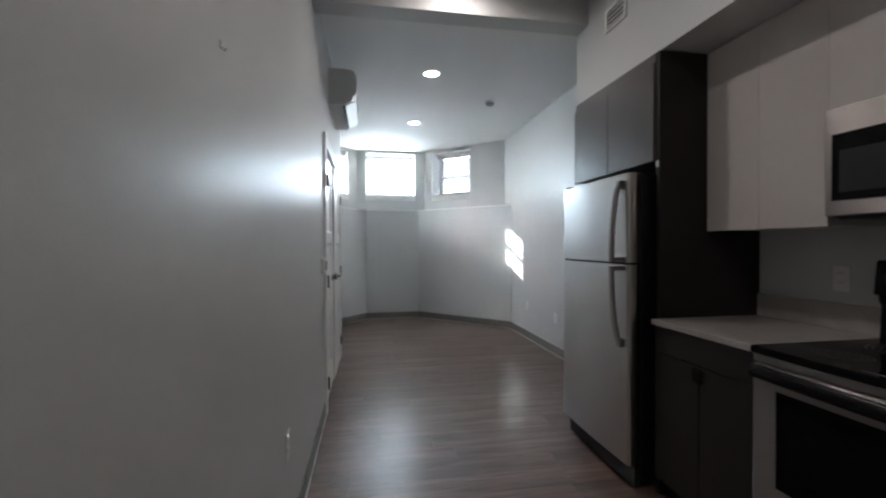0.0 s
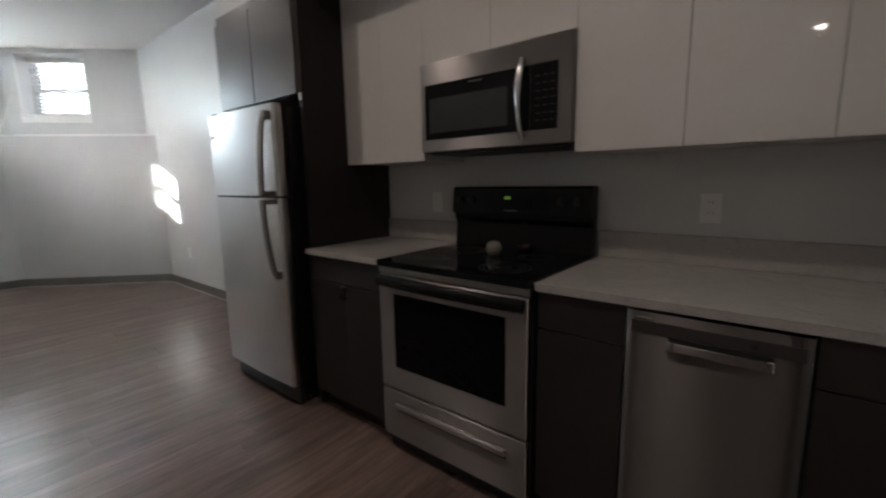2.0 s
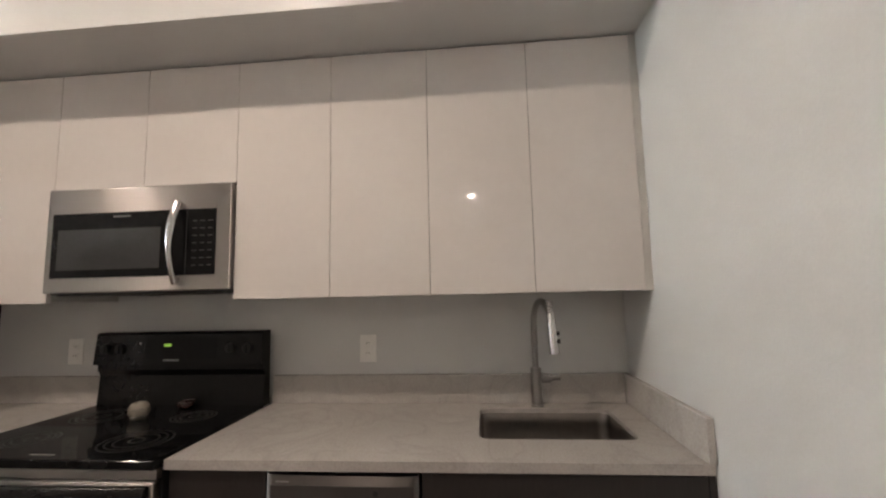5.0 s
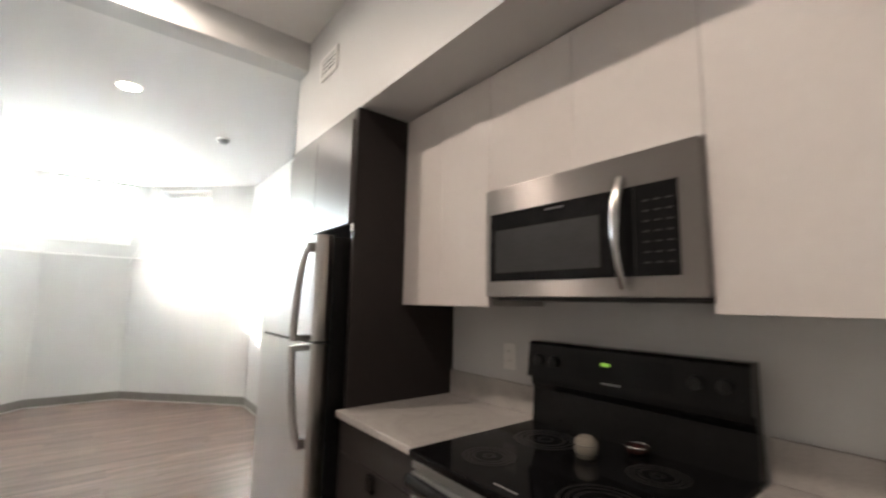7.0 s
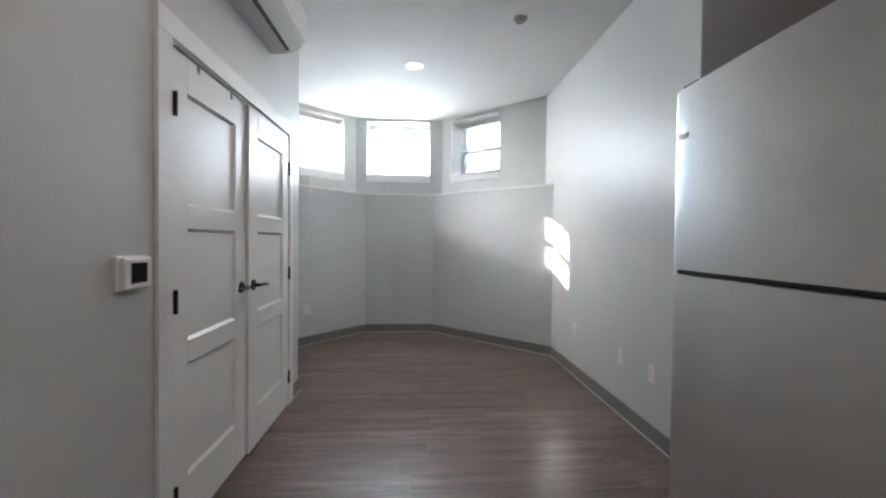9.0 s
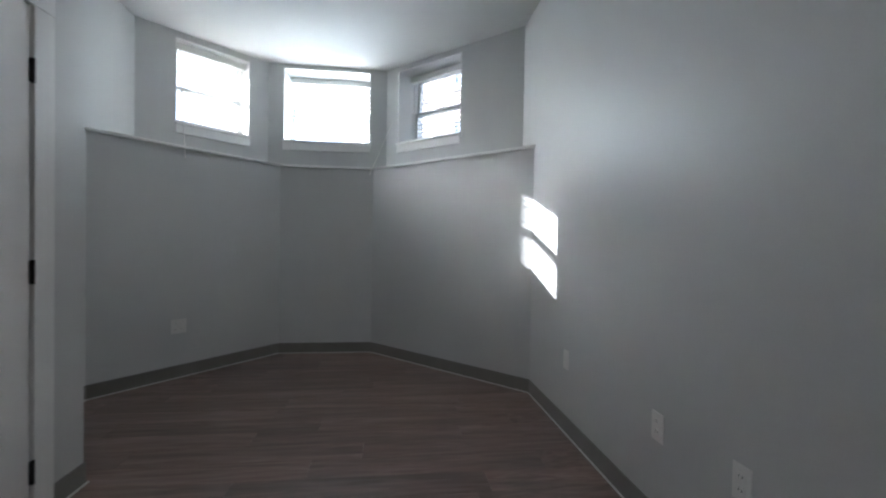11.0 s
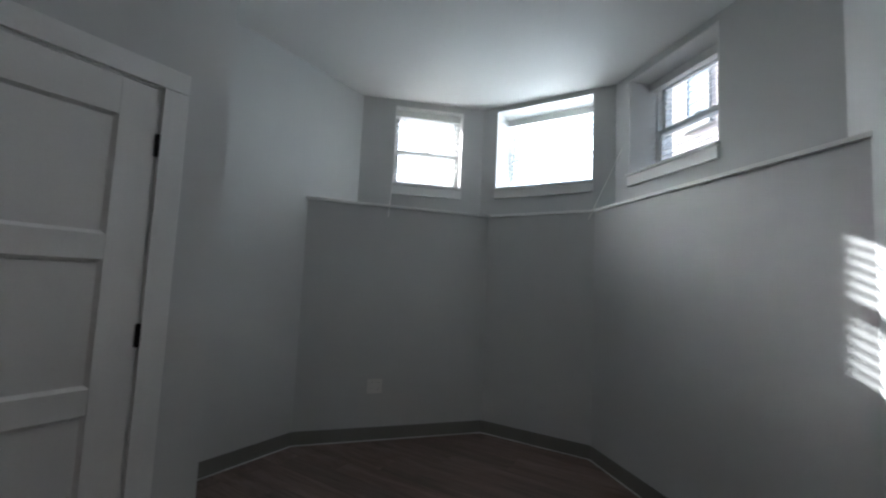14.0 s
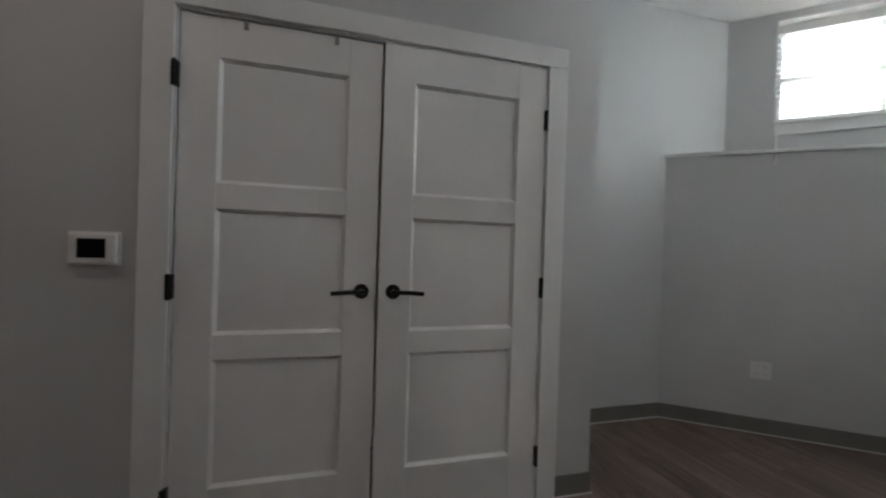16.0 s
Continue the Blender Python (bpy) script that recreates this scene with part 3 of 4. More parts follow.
# ---- ceiling fixtures ----
def build_downlight(x, y):
    ob = thing("ceiling_downlight", (x, y, CEIL), "round white recessed LED ceiling light, lit", "ceiling light", "ceiling lights")
    bm = bmesh.new()
    n = 40
    rings = [[bm.verts.new((x + r * math.cos(2 * math.pi * k / n), y + r * math.sin(2 * math.pi * k / n), CEIL - d)) for k in range(n)] for r, d in ((0.092, 0.0), (0.090, 0.008), (0.074, 0.012), (0.070, 0.004))]
    for a, b in zip(rings, rings[1:]):
        for k in range(n):
            bm.faces.new((a[k], a[(k + 1) % n], b[(k + 1) % n], b[k])).smooth = True
    part("trim_ring", bm, WHITEP, ob)
    part("diffuser", rod(bmesh.new(), (x, y, CEIL - 0.007), (x, y, CEIL - 0.003), 0.071, 32), LED, ob, "glowing diffuser")


for lx, ly, lw, lc in LAMPS:
    build_downlight(lx, ly)

sd = thing("smoke_detector", (1.455, 4.83, CEIL), "round white ceiling smoke detector", "smoke detector")
part("base_ring", rod(bmesh.new(), (1.455, 4.83, CEIL - 0.014), (1.455, 4.83, CEIL), 0.066, 32), WHITEP, sd)
part("sensor_dome", rod(bmesh.new(), (1.455, 4.83, CEIL - 0.042), (1.455, 4.83, CEIL - 0.014), 0.035, 32, 0.056), GREYP, sd, "grey slotted sensor dome")

vent = thing("wall_vent", (SOFFIT_X, 2.325, 2.695), "small white louvred air vent on the soffit", "vent")
bm = bmesh.new()
for y0, y1, z0, z1 in ((2.215, 2.235, 2.626, 2.766), (2.415, 2.435, 2.626, 2.766), (2.235, 2.415, 2.626, 2.644), (2.235, 2.415, 2.748, 2.766)):
    box(bm, SOFFIT_X - 0.012, SOFFIT_X, y0, y1, z0, z1, 0.002)
part("grille_frame", bm, WHITEP, vent)
part("backing", B(SOFFIT_X - 0.002, SOFFIT_X + 0.002, 2.235, 2.415, 2.644, 2.748), BLACKM, vent, "dark opening")
for k in range(4):
    bm = B(-0.005, 0.005, 2.235, 2.415, -0.0012, 0.0012)
    bm.transform(Matrix.Translation((SOFFIT_X - 0.006, 0, 2.659 + 0.025 * k)) @ Matrix.Rotation(radians(40), 4, "Y"))
    part("louvre", bm, WHITEP, vent)


# ---- split air conditioner ----
def build_ac():
    y0, y1, zb, zt = 3.70, 4.53, 2.505, 2.815
    ob = thing("air_conditioner", (X_LEFT, (y0 + y1) / 2, zb), "white wall-mounted split air conditioner over the closet", "air conditioner")

    def profile(pts, ya, yb, mat, name, label=""):
        bm = bmesh.new()
        a, b = [bm.verts.new((X_LEFT + d * 1.15, ya, z)) for d, z in pts], [bm.verts.new((X_LEFT + d * 1.15, yb, z)) for d, z in pts]
        bm.faces.new(a)
        bm.faces.new(list(reversed(b)))
        for k in range(len(pts)):
            bm.faces.new((a[k], a[(k + 1) % len(pts)], b[(k + 1) % len(pts)], b[k])).smooth = len(pts) > 9 and 0 < k < len(pts) - 2
        return part(name, bm, mat, ob, label)
    shell = [(0, zt), (0.13, zt), (0.175, zt - 0.010), (0.20, zt - 0.04), (0.208, zt - 0.10), (0.206, zt - 0.19), (0.196, zt - 0.222), (0.18, zb + 0.075), (0.0, zb + 0.06)]
    profile(shell, y0, y1, ACP, "casing")
    under = [(0, zb + 0.06), (0.18, zb + 0.075), (0.172, zb + 0.045), (0.11, zb + 0.008), (0.04, zb), (0, zb)]
    profile(under, y0 + 0.004, y1 - 0.004, ACP, "lower_body")
    profile([(0.105, zb - 0.001), (0.160, zb + 0.034), (0.157, zb + 0.039), (0.102, zb + 0.004)], y0 + 0.06, y1 - 0.06, BLACKM, "air_slot", "dark air outlet slot")
    profile([(0.125, zb + 0.006), (0.200, zb + 0.052), (0.198, zb + 0.058), (0.123, zb + 0.012)], y0 + 0.04, y1 - 0.04, WHITEP, "flap")
    profile([(0.2085, zt - 0.19), (0.2095, zt - 0.10), (0.2105, zt - 0.10), (0.2095, zt - 0.19)], y0 + 0.01, y1 - 0.01, ACP, "front_panel")
    part("status_light", B(X_LEFT + 0.236, X_LEFT + 0.2425, y0 + 0.025, y0 + 0.04, zt - 0.075, zt - 0.065), WHITEP, ob)


build_ac()


# ---- kitchen: wall cabinets ----
def build_upper(y0, y1, z0, doors, label):
    """A wall cabinet with flat gloss doors on a white carcass."""
    ob = thing("wall_cabinet", (X_KITCHEN, (y0 + y1) / 2, z0), label, "cabinet", "gloss wall cabinets")
    part("carcass", B(1.812, X_KITCHEN - 0.002, y0 + 0.001, y1 - 0.001, z0 + 0.004, SOFFIT_Z - 0.003), CABINSIDE, ob)
    w = (y1 - y0) / doors
    for k in range(doors):
        part("door", B(1.79, 1.810, y0 + k * w + 0.001, y0 + (k + 1) * w - 0.001, z0, SOFFIT_Z - 0.006, bevel=0.0015), GLOSS, ob)


build_upper(1.325, 1.922, 1.368, 2, "gloss white double-door wall cabinet beside the dark panel")
build_upper(0.564, 1.325, 1.815, 2, "short gloss white wall cabinet over the microwave")
build_upper(-0.176, 0.564, 1.368, 2, "gloss white double-door wall cabinet over the counter")
build_upper(-0.918, -0.176, 1.368, 2, "gloss white double-door wall cabinet over the sink")
tagged(part("cabinet_filler", B(1.795, 1.812, Y_SOUTH + 0.001, -0.919, 1.368, SOFFIT_Z - 0.003), CABINSIDE), "white filler strip beside the wall cabinets", "filler strip")

# ---- dark tall panel, fridge cabinet ----
tp = thing("tall_panel", (1.82, 1.937, 0), "dark woodgrain tall side panel between counter and fridge", "panel")
part("board", B(1.5165, X_KITCHEN - 0.002, 1.924, 1.950, 0.0, SOFFIT_Z - 0.002, bevel=0.001), PANEL, tp)
part("edge_band", B(1.515, 1.5163, 1.9245, 1.9495, 0.001, SOFFIT_Z - 0.003), DARK, tp)
fc = thing("fridge_cabinet", (X_KITCHEN, 2.38, 1.735), "dark taupe two-door cabinet above the fridge", "cabinet")
part("carcass", B(1.522, X_KITCHEN - 0.002, 1.952, 2.812, 1.74, SOFFIT_Z - 0.002), PANEL, fc)
for a, b in ((1.954, 2.382), (2.386, 2.812)):
    part("door", B(1.500, 1.520, a, b, 1.735, 2.246, bevel=0.002), FRIDGE_CAB, fc)
part("top_filler", B(1.514, 1.521, 1.954, 2.812, 2.248, SOFFIT_Z - 0.003), FRIDGE_CAB, fc)
part("bumper", B(1.508, 1.5145, 1.928, 1.946, 1.70, 1.735, bevel=0.002), WHITEP, fc, "small white catch at the panel's edge")


# ---- base cabinets ----
def pull(ob, y, z):
    """A small black tab pull at the top of the doors."""
    bm = bmesh.new()
    box(bm, 1.470, 1.486, y - 0.021, y + 0.021, z - 0.045, z - 0.040, 0.001)
    box(bm, 1.468, 1.472, y - 0.021, y + 0.021, z - 0.045, z + 0.012, 0.001)
    box(bm, 1.470, 1.487, y - 0.021, y + 0.021, z + 0.007, z + 0.012, 0.001)
    part("pull", bm, BLACK, ob, "small black tab pull")


def build_base(y0, y1, doors, label, pulls):
    ob = thing("base_cabinet", (X_KITCHEN, (y0 + y1) / 2, 0), label, "cabinet", "dark base cabinets")
    if y1 < 0:
        bm = bmesh.new()
        for a, b in ((y0 + 0.002, y0 + 0.02), (y1 - 0.02, y1 - 0.002)):
            box(bm, 1.507, X_KITCHEN - 0.002, a, b, 0.10, 0.889)
        box(bm, 1.507, X_KITCHEN - 0.002, y0 + 0.02, y1 - 0.02, 0.10, 0.118)
        part("carcass", bm, DARK, ob)
    else:
        part("carcass", B(1.507, X_KITCHEN - 0.002, y0 + 0.002, y1 - 0.002, 0.10, 0.889), DARK, ob)
    part("toe_kick", B(1.555, 1.57, y0 + 0.002, y1 - 0.002, 0.0, 0.10), PANEL, ob)
    part("drawer_front", B(1.487, 1.506, y0 + 0.002, y1 - 0.002, 0.756, 0.886, bevel=0.0015), DARK, ob)
    w = (y1 - y0) / doors
    for k in range(doors):
        part("door", B(1.487, 1.506, y0 + k * w + 0.002, y0 + (k + 1) * w - 0.002, 0.105, 0.752, bevel=0.0015), DARK, ob)
    for y in pulls:
        pull(ob, y, 0.730)


build_base(1.332, 1.922, 2, "dark laminate base cabinet between range and fridge", (1.625,))
build_base(0.262, 0.556, 1, "narrow dark laminate base cabinet beside the range", ())
build_base(-0.925, -0.178, 2, "dark laminate sink base cabinet", (-0.575,))
tagged(part("base_filler", B(1.489, 1.507, Y_SOUTH + 0.001, -0.927, 0.10, 0.889), DARK), "dark filler strip between sink cabinet and wall", "filler strip")


# ---- quartz counters ----
SX0, SX1, SY0, SY1 = 1.665, 2.02, -0.825, -0.335


def build_counters():
    a = thing("countertop", (1.8, 1.62, 0.88), "pale veined quartz countertop beside the fridge panel", "countertop", "countertops")
    part("slab", B(1.465, X_KITCHEN - 0.001, 1.327, 1.923, 0.890, 0.918, bevel=0.003), QUARTZ, a)
    part("backsplash", B(X_KITCHEN - 0.02, X_KITCHEN - 0.001, 1.327, 1.923, 0.9185, 1.035, bevel=0.002), QUARTZ, a)
    c = thing("countertop", (1.8, -0.2, 0.88), "pale veined quartz countertop with an undermount sink cut-out", "countertop", "countertops")
    bm = bmesh.new()
    outer = [(1.485, Y_SOUTH + 0.002), (X_KITCHEN - 0.001, Y_SOUTH + 0.002), (X_KITCHEN - 0.001, 0.559), (1.470, 0.559)]
    r, hole = 0.035, []
    for cx, cy, a0 in ((SX1 - r, SY1 - r, 0), (SX0 + r, SY1 - r, 90), (SX0 + r, SY0 + r, 180), (SX1 - r, SY0 + r, 270)):
        for k in range(6):
            t = radians(a0 + 18 * k)
            hole.append((cx + r * math.cos(t), cy + r * math.sin(t)))
    loops = []
    for z in (0.890, 0.918):
        lo = [bm.verts.new((*p, z)) for p in outer]
        lh = [bm.verts.new((*p, z)) for p in hole]
        es = [bm.edges.new((q[k], q[(k + 1) % len(q)])) for q in (lo, lh) for k in range(len(q))]
        bmesh.ops.triangle_fill(bm, use_beauty=True, edges=es)
        loops.append((lo, lh))
    for q in (0, 1):
        lo, hi = loops[0][q], loops[1][q]
        for k in range(len(lo)):
            bm.faces.new((lo[k], lo[(k + 1) % len(lo)], hi[(k + 1) % len(lo)], hi[k]))
    part("slab", bm, QUARTZ, c)
    part("backsplash", B(X_KITCHEN - 0.02, X_KITCHEN - 0.001, Y_SOUTH + 0.024, 0.559, 0.9185, 1.035, bevel=0.002), QUARTZ, c)
    part("side_splash", B(1.475, X_KITCHEN - 0.001, Y_SOUTH + 0.002, Y_SOUTH + 0.022, 0.9185, 1.035, bevel=0.002), QUARTZ, c)


build_counters()


# ---- sink and faucet ----
def build_sink():
    ob = thing("kitchen_sink", ((SX0 + SX1) / 2, (SY0 + SY1) / 2, 0.70), "stainless steel undermount sink set in the counter", "sink")
    bm = bmesh.new()
    n, rings = 6, []
    for grow, z in ((-0.0008, 0.902), (-0.002, 0.900), (-0.004, 0.86), (-0.012, 0.72), (-0.04, 0.70)):
        r, lp = 0.04, []
        x0, x1, y0, y1 = SX0 - grow, SX1 + grow, SY0 - grow, SY1 + grow
        for cx, cy, a0 in ((x1 - r, y1 - r, 0), (x0 + r, y1 - r, 90), (x0 + r, y0 + r, 180), (x1 - r, y0 + r, 270)):
            for k in range(n):
                t = radians(a0 + 18 * k)
                lp.append(bm.verts.new((cx + r * math.cos(t), cy + r * math.sin(t), z)))
        rings.append(lp)
    for a, b in zip(rings, rings[1:]):
        for k in range(len(a)):
            bm.faces.new((a[k], a[(k + 1) % len(a)], b[(k + 1) % len(a)], b[k])).smooth = True
    bm.faces.new(rings[-1])
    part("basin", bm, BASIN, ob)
    part("drain", rod(bmesh.new(), (1.86, -0.58, 0.699), (1.86, -0.58, 0.704), 0.042, 24), CHROME, ob, "chrome drain ring")


build_sink()


def build_faucet():
    x, y, z = 2.062, -0.565, 0.9185
    ob = thing("kitchen_faucet", (x, y, z), "brushed steel pull-down kitchen faucet with a tall gooseneck", "faucet")
    bm = bmesh.new()
    rod(bm, (x, y, z), (x, y, z + 0.006), 0.027, 24)
    rod(bm, (x, y, z + 0.006), (x, y, z + 0.15), 0.021, 24)
    part("body", bm, STEEL, ob)
    pts = [(x, y, z + 0.15), (x, y, z + 0.29)]
    for k in range(1, 13):
        t = radians(160) * k / 12
        pts.append((x - 0.085 * (1 - math.cos(t)), y - 0.045 * (1 - math.cos(t)) / 2, z + 0.33 + 0.085 * math.sin(t)))
    part("gooseneck", sweep(bmesh.new(), pts, 0.0125, 14), STEEL, ob)
    end = Vector(pts[-1])
    fall = Vector((-0.16, -0.03, -0.98)).normalized()
    bm = bmesh.new()
    rod(bm, end - fall * 0.012, end + fall * 0.030, 0.0145, 18, 0.018)
    # Bright rings draw the spring-like highlights along the neck's end.
    for k in range(4):
        rod(bm, end + fall * (-0.022 - 0.011 * k) + Vector((0.003 * k * k * 0.5, 0, 0)), end + fall * (-0.017 - 0.011 * k) + Vector((0.003 * k * k * 0.5, 0, 0)), 0.0146, 16)
    rod(bm, end + fall * 0.032, end + fall * 0.135, 0.0185, 18)
    # Lighter metal than the neck paints in the lamp light on the head.
    head = part("spray_head", bm, CHROME, ob, "steel spray head, in lighter metal for the light on it")
    for along in (0.060, 0.088):
        c = end + fall * along
        part("button", rod(bmesh.new(), c + Vector((-0.004, -0.017, 0)), c + Vector((-0.006, -0.025, 0)), 0.008, 12), BLACKM, head, "black spray button")
    bm = bmesh.new()
    rod(bm, (x, y - 0.018, z + 0.105), (x, y - 0.055, z + 0.105), 0.016, 16)
    rod(bm, (x, y - 0.055, z + 0.105), (x - 0.005, y - 0.095, z + 0.112), 0.009, 12, 0.011)
    part("lever", bm, STEEL, ob)


build_faucet()


# ---- electric range ----
def build_range():
    y0, y1 = 0.566, 1.322
    ob = thing("electric_range", (1.76, (y0 + y1) / 2, 0), "stainless and black freestanding electric range", "range")
    part("body", B(1.475, 2.085, y0, y1, 0.05, 0.898, bevel=0.003), BLACKM, ob)
    for yy in (y0 + 0.05, y1 - 0.05):
        for xx in (1.55, 2.03):
            part("foot", rod(bmesh.new(), (xx, yy, 0), (xx, yy, 0.05), 0.014, 12), BLACKM, ob)
    top = part("cooktop", B(1.438, 2.04, y0 - 0.002, y1 + 0.002, 0.898, 0.926, bevel=0.006, seg=3), GLASSB, ob, "glossy black ceramic cooktop")
    for bx, by, br in ((1.60, 0.755, 0.105), (1.60, 1.13, 0.08), (1.87, 0.755, 0.08), (1.87, 1.13, 0.105)):
        bm = bmesh.new()
        for r in (br, br * 0.82, br * 0.62, br * 0.24):
            n = 48
            a = [bm.verts.new((bx + (r - 0.006) * math.cos(2 * math.pi * k / n), by + (r - 0.006) * math.sin(2 * math.pi * k / n), 0.9266)) for k in range(n)]
            b = [bm.verts.new((bx + r * math.cos(2 * math.pi * k / n), by + r * math.sin(2 * math.pi * k / n), 0.9266)) for k in range(n)]
            for k in range(n):
                bm.faces.new((a[k], b[k], b[(k + 1) % n], a[(k + 1) % n]))
        part("burner_ring", bm, RING, top, "thin dull printed burner ring")
    part("cooktop_print", B(1.470, 1.476, 0.905, 0.985, 0.9255, 0.9268), GREYP, top, "pale printed line at the cooktop's front")
    # backguard
    bm = bmesh.new()
    prof = [(2.035, 0.92), (2.045, 1.05), (2.030, 1.075), (2.030, 1.095), (2.005, 1.10), (2.018, 1.225), (2.028, 1.235), (2.085, 1.235), (2.085, 0.92)]
    a, b = [bm.verts.new((x, y0, z)) for x, z in prof], [bm.verts.new((x, y1, z)) for x, z in prof]
    bm.faces.new(a)
    bm.faces.new(list(reversed(b)))
    for k in range(len(prof)):
        bm.faces.new((a[k], a[(k + 1) % len(prof)], b[(k + 1) % len(prof)], b[k]))
    guard = part("backguard", bm, BLACK, ob, "black control backguard")

    def on_guard(name, ya, yb, z, h, mat, proud, label=""):
        bm = B(-proud, 0.002, ya, yb, -h / 2, h / 2, bevel=0.0008)
        bm.transform(Matrix.Translation((2.005 + 0.013 * (z - 1.10) / 0.125, 0, z)) @ Matrix.Rotation(radians(6), 4, "Y"))
        part(name, bm, mat, guard, label)
    on_guard("control_glass", y0 + 0.20, y1 - 0.23, 1.165, 0.085, GLASSB, 0.001)
    on_guard("clock_display", 0.970, 1.003, 1.180, 0.012, CLOCK, 0.002, "small green clock digits")
    on_guard("logo_bar", 0.93, 1.00, 1.118, 0.006, GREYP, 0.002, "small pale badge")
    for ky in (0.625, 0.700, 1.195, 1.265):
        bm = bmesh.new()
        xk = 2.005 + 0.013 * (1.168 - 1.10) / 0.125
        rod(bm, (xk, ky, 1.168), (xk - 0.020, ky, 1.166), 0.021, 20, 0.019)
        box(bm, xk - 0.026, xk - 0.019, ky - 0.004, ky + 0.004, 1.148, 1.184, 0.001)
        part("knob", bm, BLACKM, guard, "black burner knob")
    # front
    part("vent_trim", B(1.452, 1.476, y0, y1, 0.868, 0.896, bevel=0.003), STEEL, ob)
    door = part("oven_door", B(1.446, 1.474, y0 + 0.003, y1 - 0.003, 0.330, 0.862, bevel=0.006), STEEL, ob)
    part("oven_window", B(1.4435, 1.447, 0.658, 1.226, 0.440, 0.782, bevel=0.001), GLASSB, door, "black oven window")
    bm = bmesh.new()
    pts = [(1.430 - 0.012 * math.sin(math.pi * k / 14), y0 + 0.012 + (y1 - y0 - 0.024) * k / 14, 0.838) for k in range(15)]
    sweep(bm, pts, 0.025, 14, flat=0.55)
    for yy in (y0 + 0.03, y1 - 0.03):
        box(bm, 1.424, 1.448, yy - 0.016, yy + 0.016, 0.822, 0.854, 0.003)
    part("oven_handle", bm, BLACK, door, "black bowed oven handle")
    drawer = part("storage_drawer", B(1.446, 1.474, y0 + 0.003, y1 - 0.003, 0.085, 0.322, bevel=0.006), STEEL, ob)
    part("drawer_grip", B(1.428, 1.447, 0.650, 1.224, 0.240, 0.268, bevel=0.006), STEEL, drawer)
    # Flat dark strip on the drawer face draws the shade below the grip.
    part("grip_shade_strip", B(1.444, 1.447, 0.655, 1.218, 0.226, 0.2395), BLACKM, drawer, "dark strip drawn for the shaded finger recess under the grip")
    part("kick_plate", B(1.49, 1.50, y0 + 0.01, y1 - 0.01, 0.012, 0.084), BLACKM, ob)


build_range()


# ---- small pale jar left on the cooktop ----
def build_jar(x, y, z):
    ob = thing("small_jar", (x, y, z), "small squat cream glazed jar standing on the black cooktop", "jar")
    bm = bmesh.new()
    prof = [(0.030, 0.0), (0.033, 0.002), (0.034, 0.010), (0.0385, 0.016), (0.0415, 0.028), (0.0405, 0.042), (0.034, 0.054), (0.024, 0.061), (0.018, 0.062), (0.016, 0.054)]
    n, rings = 28, []
    for rad, h in prof:
        rad *= 0.88
        rings.append([bm.verts.new((x + rad * math.cos(2 * math.pi * k / n), y + rad * math.sin(2 * math.pi * k / n), z + h)) for k in range(n)])
    for a, b in zip(rings, rings[1:]):
        for k in range(n):
            bm.faces.new((a[k], a[(k + 1) % n], b[(k + 1) % n], b[k])).smooth = True
    bm.faces.new(list(reversed(rings[0])))
    bm.faces.new(rings[-1])
    part("body", bm, GLAZE, ob)
    # Two rows of chrome beads draw the dotted highlights on the glaze.
    bm = bmesh.new()
    for h in (0.013, 0.040):
        for k in range(26):
            a = 2 * math.pi * k / 26
            rad = 0.0325 if h < 0.02 else 0.0360
            rod(bm, (x + rad * math.cos(a), y + rad * math.sin(a), z + h), (x + (rad + 0.0016) * math.cos(a), y + (rad + 0.0016) * math.sin(a), z + h), 0.0026, 6, 0.0012)
    part("beading", bm, CHROME, ob, "two rows of bright beads set for its dotted glints")


build_jar(1.835, 0.952, 0.9262)


def build_dish(x, y, z):
    """A low round dish, turned, with a bright rolled rim."""
    ob = thing("small_dish", (x, y, z), "low dark red glass dish with a bright rim", "dish")
    n = 28
    prof = [(0.024, 0.0), (0.030, 0.002), (0.033, 0.012), (0.035, 0.024), (0.032, 0.024), (0.029, 0.010), (0.020, 0.005)]
    bm = bmesh.new()
    rings = [[bm.verts.new((x + r * math.cos(2 * math.pi * k / n), y + r * math.sin(2 * math.pi * k / n), z + h)) for k in range(n)] for r, h in prof]
    for a, b in zip(rings, rings[1:]):
        for k in range(n):
            bm.faces.new((a[k], a[(k + 1) % n], b[(k + 1) % n], b[k])).smooth = True
    bm.faces.new(list(reversed(rings[0])))
    bm.faces.new(rings[-1])
    part("bowl", bm, REDGLASS, ob)
    rim = [(x + 0.0345 * math.cos(2 * math.pi * k / 32), y + 0.0345 * math.sin(2 * math.pi * k / 32), z + 0.0255) for k in range(33)]
    part("rim", sweep(bmesh.new(), rim, 0.0022, 8), CHROME, ob, "bright rim")


build_dish(1.990, 0.873, 0.9262)


